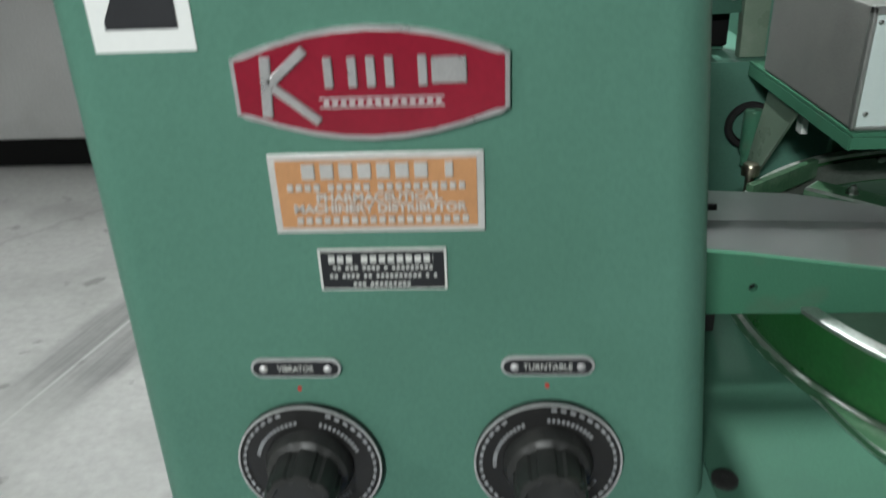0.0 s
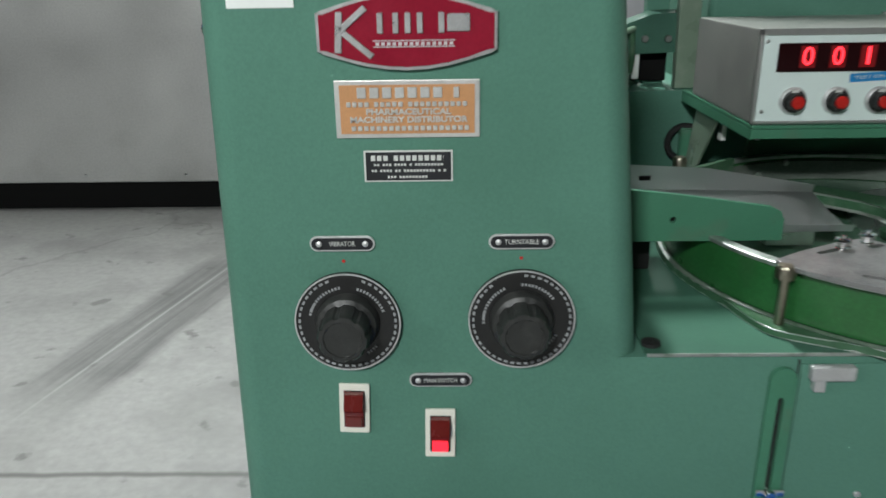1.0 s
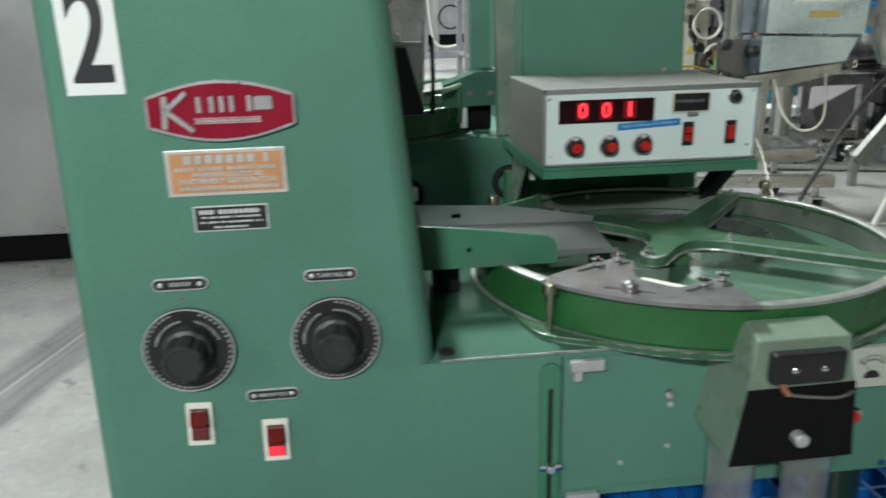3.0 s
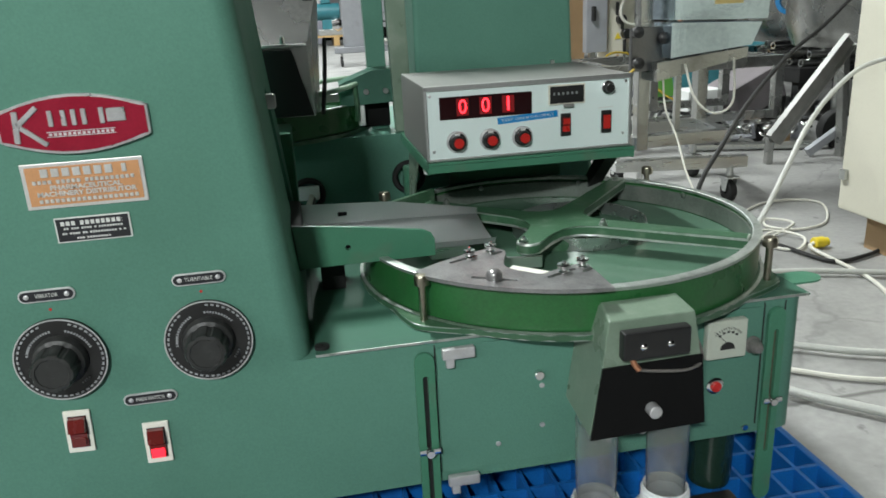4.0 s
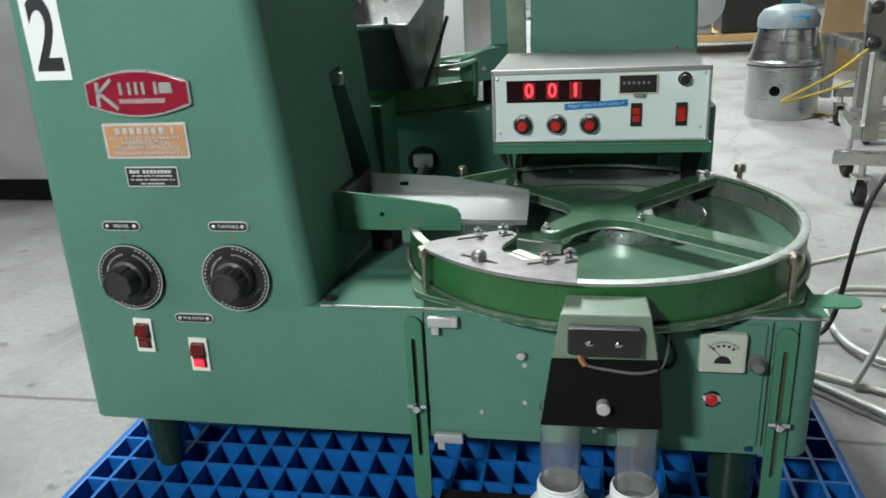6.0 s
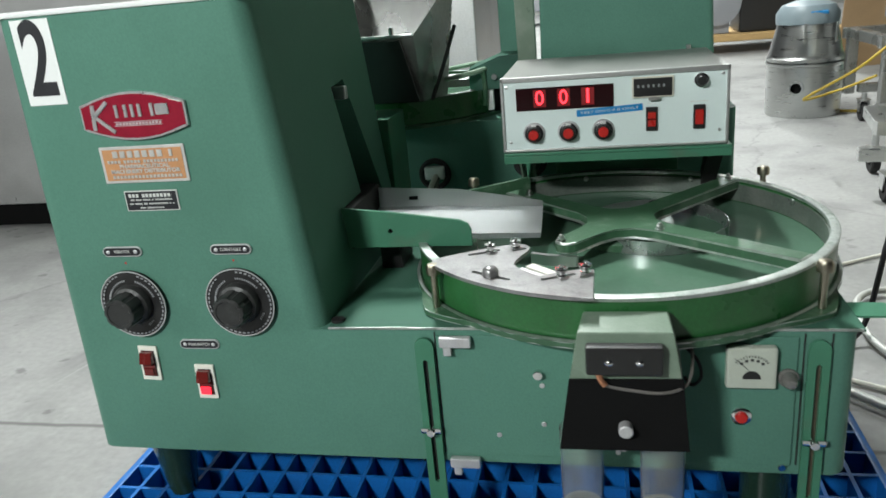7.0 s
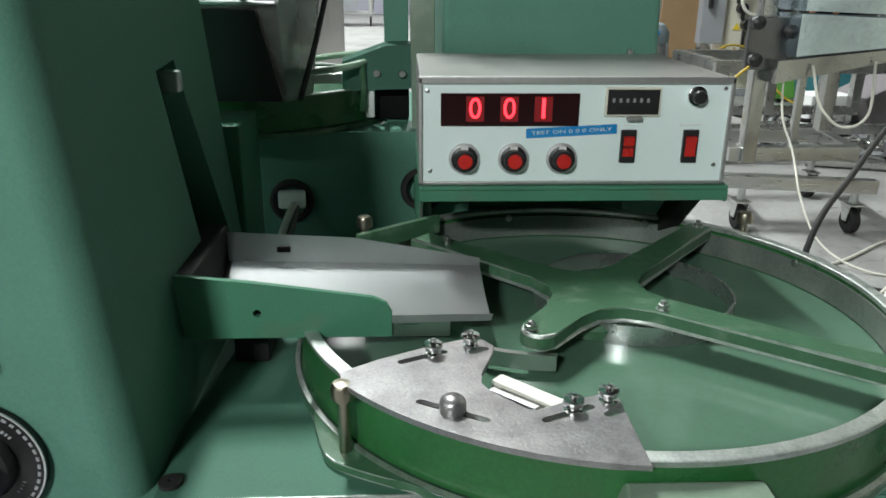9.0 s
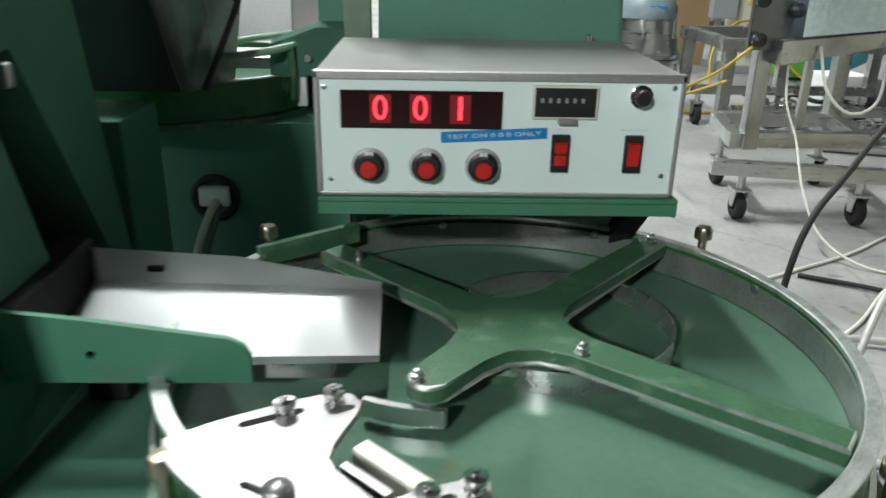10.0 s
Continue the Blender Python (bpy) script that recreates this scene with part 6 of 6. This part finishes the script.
for k in range(34):
    px, py = 1.95 + 1.15 * random.random(), 3.02 + 0.85 * random.random()
    kind_ = k % 4
    pb = B()
    if kind_ == 0:
        rod(pb, (0, 0, 0), 0.016 + 0.012 * random.random(), 0.10 + 0.16 * random.random(), "X", 14)
        name_, label_ = "pipe_piece", "short steel pipe piece lying on the floor"
    elif kind_ == 1:
        lathe(pb, [(0.018, -0.02), (0.042, -0.02), (0.046, -0.012), (0.046, -0.006), (0.026, 0.0), (0.026, 0.05), (0.018, 0.05)], (0, 0, 0), 18, "X")
        name_, label_ = "pipe_flange", "flanged steel pipe fitting lying on the floor"
    elif kind_ == 2:
        prism(pb, [(-0.07, -0.03), (0.07, -0.03), (0.07, -0.02), (-0.055, -0.02), (-0.055, 0.04), (-0.07, 0.04)], -0.03, 0.03, "Y", 0.002)
        name_, label_ = "angle_bracket", "dark steel angle bracket lying on the floor"
    else:
        hose(pb, [(-0.14, 0, 0), (-0.06, 0.05, 0.02), (0.04, -0.03, 0.05), (0.10, 0.04, 0.01), (0.16, 0.0, 0)], 0.011, 8, 5)
        name_, label_ = "hose_piece", "short dark hose piece lying on the floor"
    pb.transform(pose(px, py, 0.05, random.uniform(-12, 12), random.uniform(-15, 15), random.uniform(0, 180)))
    low = min(v.co.z for v in pb.verts)
    pb.transform(Matrix.Translation((0, 0, 0.001 - low)))
    tagged(part(name_, pb, (FRAME_STEEL, STEEL, GREY_PAINT, RUBBER)[kind_]), label_, name_.replace("_", " "), "loose fittings")

# stand with a wheel, far bench, pallet with a motor
stand = thing("wheeled_stand", (1.1, 9.7, 0), "grey wheeled stand with hanging cables", "stand")
part("panel", bx(B(), 0.74, 1.02, 9.50, 9.60, 0.24, 2.0, 0.01), GREY_PAINT, stand)
part("post", bx(B(), 1.09, 1.16, 9.52, 9.60, 0.24, 2.0, 0.006), STEEL_DULL, stand)
part("base", bx(B(), 0.62, 2.1, 9.46, 9.60, 0.165, 0.24, 0.01), GREY_PAINT, stand)
castor(0.70, 9.52, stand, 0.065, 0.165)
castor(2.0, 9.52, stand, 0.065, 0.165)
part("fan_guard", lathe(B(), [(0.13, 0), (0.15, 0), (0.15, 0.05), (0.13, 0.05)], (1.30, 9.52, 0.66), 28, "Y"), BLACK, stand)
part("fan_hub", lathe(B(), [(0.05, 0), (0.05, 0.06), (0.0005, 0.06)], (1.30, 9.52, 0.66), 16, "Y", False), GREY_PAINT, stand)
part("cable", hose(B(), [(0.98, 9.47, 1.4), (1.02, 9.45, 0.8), (1.08, 9.45, 0.40), (1.22, 9.45, 0.30), (1.45, 9.45, 0.34)], 0.016, 8), WHITE_WIRE, stand)

wp = thing("wooden_pallet", (0.9, 14.9, 0), "pale wooden pallet carrying a motor", "pallet")
for k in range(5):
    part("deck_board", bx(B(), 0.42, 1.45, 14.62 + k * 0.15, 14.74 + k * 0.15, 0.155, 0.185, 0.003), WOOD, wp)
for x in (0.42, 0.88, 1.34):
    part("bearer", bx(B(), x, x + 0.11, 14.62, 15.34, 0.0005, 0.1548, 0.003), WOOD, wp)
mo = thing("electric_motor", (0.95, 14.9, 0.186), "teal electric motor with a bright pump head", "motor")
part("motor_body", lathe(B(), [(0.02, -0.28), (0.15, -0.27), (0.16, 0.0), (0.15, 0.24), (0.02, 0.26)], (0.80, 14.9, 0.62), 24, "X", False), TEAL, mo)
part("terminal_box", bx(B(), 0.70, 0.88, 14.80, 14.95, 0.77, 0.86, 0.01), TEAL, mo)
part("pump_head", lathe(B(), [(0.02, -0.14), (0.13, -0.12), (0.17, 0.0), (0.10, 0.12), (0.02, 0.14)], (1.00, 14.85, 0.36), 24, "X", False), CHROME, mo)
part("pump_base", bx(B(), 0.62, 1.20, 14.72, 15.05, 0.1862, 0.30, 0.01), STEEL, mo)
part("motor_foot", bx(B(), 0.70, 0.90, 14.80, 15.0, 0.30, 0.48, 0.01), TEAL, mo)
part("pipe_flange", lathe(B(), [(0.06, 0), (0.10, 0), (0.10, 0.04), (0.06, 0.20)], (0.47, 14.80, 0.30), 20, "Y"), STEEL_DULL, mo)

fb = thing("conveyor_bench", (-0.8, 12.2, 0), "stainless conveyor bench on castors", "conveyor")
part("top", bx(B(), -2.6, 0.1, 12.0, 12.6, 0.42, 0.62, 0.01), STEEL_DULL, fb)
for x in (-2.3, -1.3, -0.25):
    for y in (12.05, 12.55):
        beam(fb, (x, y, 0.18), (x, y, 0.42), 0.06, STEEL_DULL, "leg")
beam(fb, (-2.3, 12.05, 0.20), (-0.2, 12.05, 0.20), 0.05, STEEL_DULL)
for x in (-2.3, -1.0, -0.25):
    castor(x, 12.05, fb, 0.075, 0.18)
part("guard", bx(B(), -2.0, -0.9, 12.02, 12.5, 0.62, 1.1, 0.02), CARD, fb)
part("gearbox", lathe(B(), [(0.02, 0), (0.12, 0.01), (0.12, 0.16), (0.02, 0.17)], (-0.55, 12.02, 0.36), 20, "Y", False), GREY_PAINT, fb)
skirt = solo("skirting", bx(B(), X0, X1, Y1 - 0.03, Y1 - 0.001, 0, 0.22), BLACK_MATT, "black skirting at the foot of the wall", "skirting", "structure")
sk = thing("white_sacks", (-0.4, 16.3, 0), "white bulk sack on the floor by the wall", "sack")
part("bag", bx(B(), -1.6, 0.75, 15.7, 16.7, 0.55, 1.9, 0.12, 4), SACK, sk)
part("bag_base", bx(B(), -1.6, 0.75, 15.75, 16.65, 0.0005, 0.56, 0.02), mat("lavender_grey_board", (0.32, 0.32, 0.38), 0.7, 0, 0.1, 4, 60, 0.1), sk)

dolly = thing("equipment_dolly", (1.7, 6.9, 0), "low dolly carrying a black machine", "dolly")
part("platform", bx(B(), 1.15, 2.4, 6.55, 7.35, 0.10, 0.16, 0.01), WOOD, dolly)
for x in (1.25, 2.3):
    for y in (6.62, 7.25):
        castor(x, y, dolly, 0.036, 0.099)
bmn = thing("black_machine", (1.75, 6.85, 0.16), "black box-shaped machine with a round drum", "machine")
part("housing", bx(B(), 1.58, 2.05, 6.65, 7.15, 0.1605, 0.62, 0.02), BLACK, bmn)
part("drum_guard", lathe(B(), [(0.02, 0), (0.19, 0.02), (0.19, 0.22), (0.02, 0.24)], (1.40, 6.85, 0.42), 24, "Y", False), GREY_PAINT, bmn)
part("drum_foot", bx(B(), 1.30, 1.50, 6.66, 6.84, 0.1605, 0.30, 0.01), GREY_PAINT, bmn)
shelf2 = thing("steel_rack", (2.6, 8.3, 0), "steel storage rack with cartons and parts", "rack")
for x in (1.3, 2.6, 3.9):
    for y in (8.1, 8.7):
        part("upright", bx(B(), x - 0.03, x + 0.03, y - 0.03, y + 0.03, 0.0005, 2.3), GREY_PAINT, shelf2)
for z in (0.25, 0.85, 1.5):
    part("shelf_board", bx(B(), 1.28, 3.92, 8.06, 8.74, z, z + 0.04), STEEL_DULL, shelf2)
random.seed(21)
for z in (0.2905, 0.8905, 1.5405):
    x = 1.42
    while x < 3.6:
        w = random.uniform(0.16, 0.42)
        h = random.uniform(0.14, 0.42)
        mm = random.choice((CARDBOARD, BLACK, GREY_PAINT, CARD, TEAL, STEEL_DULL, CARDBOARD))
        tagged(part("storage_box", bx(B(), x, x + w, 8.15, 8.15 + random.uniform(0.25, 0.5), z, z + h, 0.008), mm), "box of machine parts on the rack", "box", "boxes on the rack")
        x += w + random.uniform(0.02, 0.12)
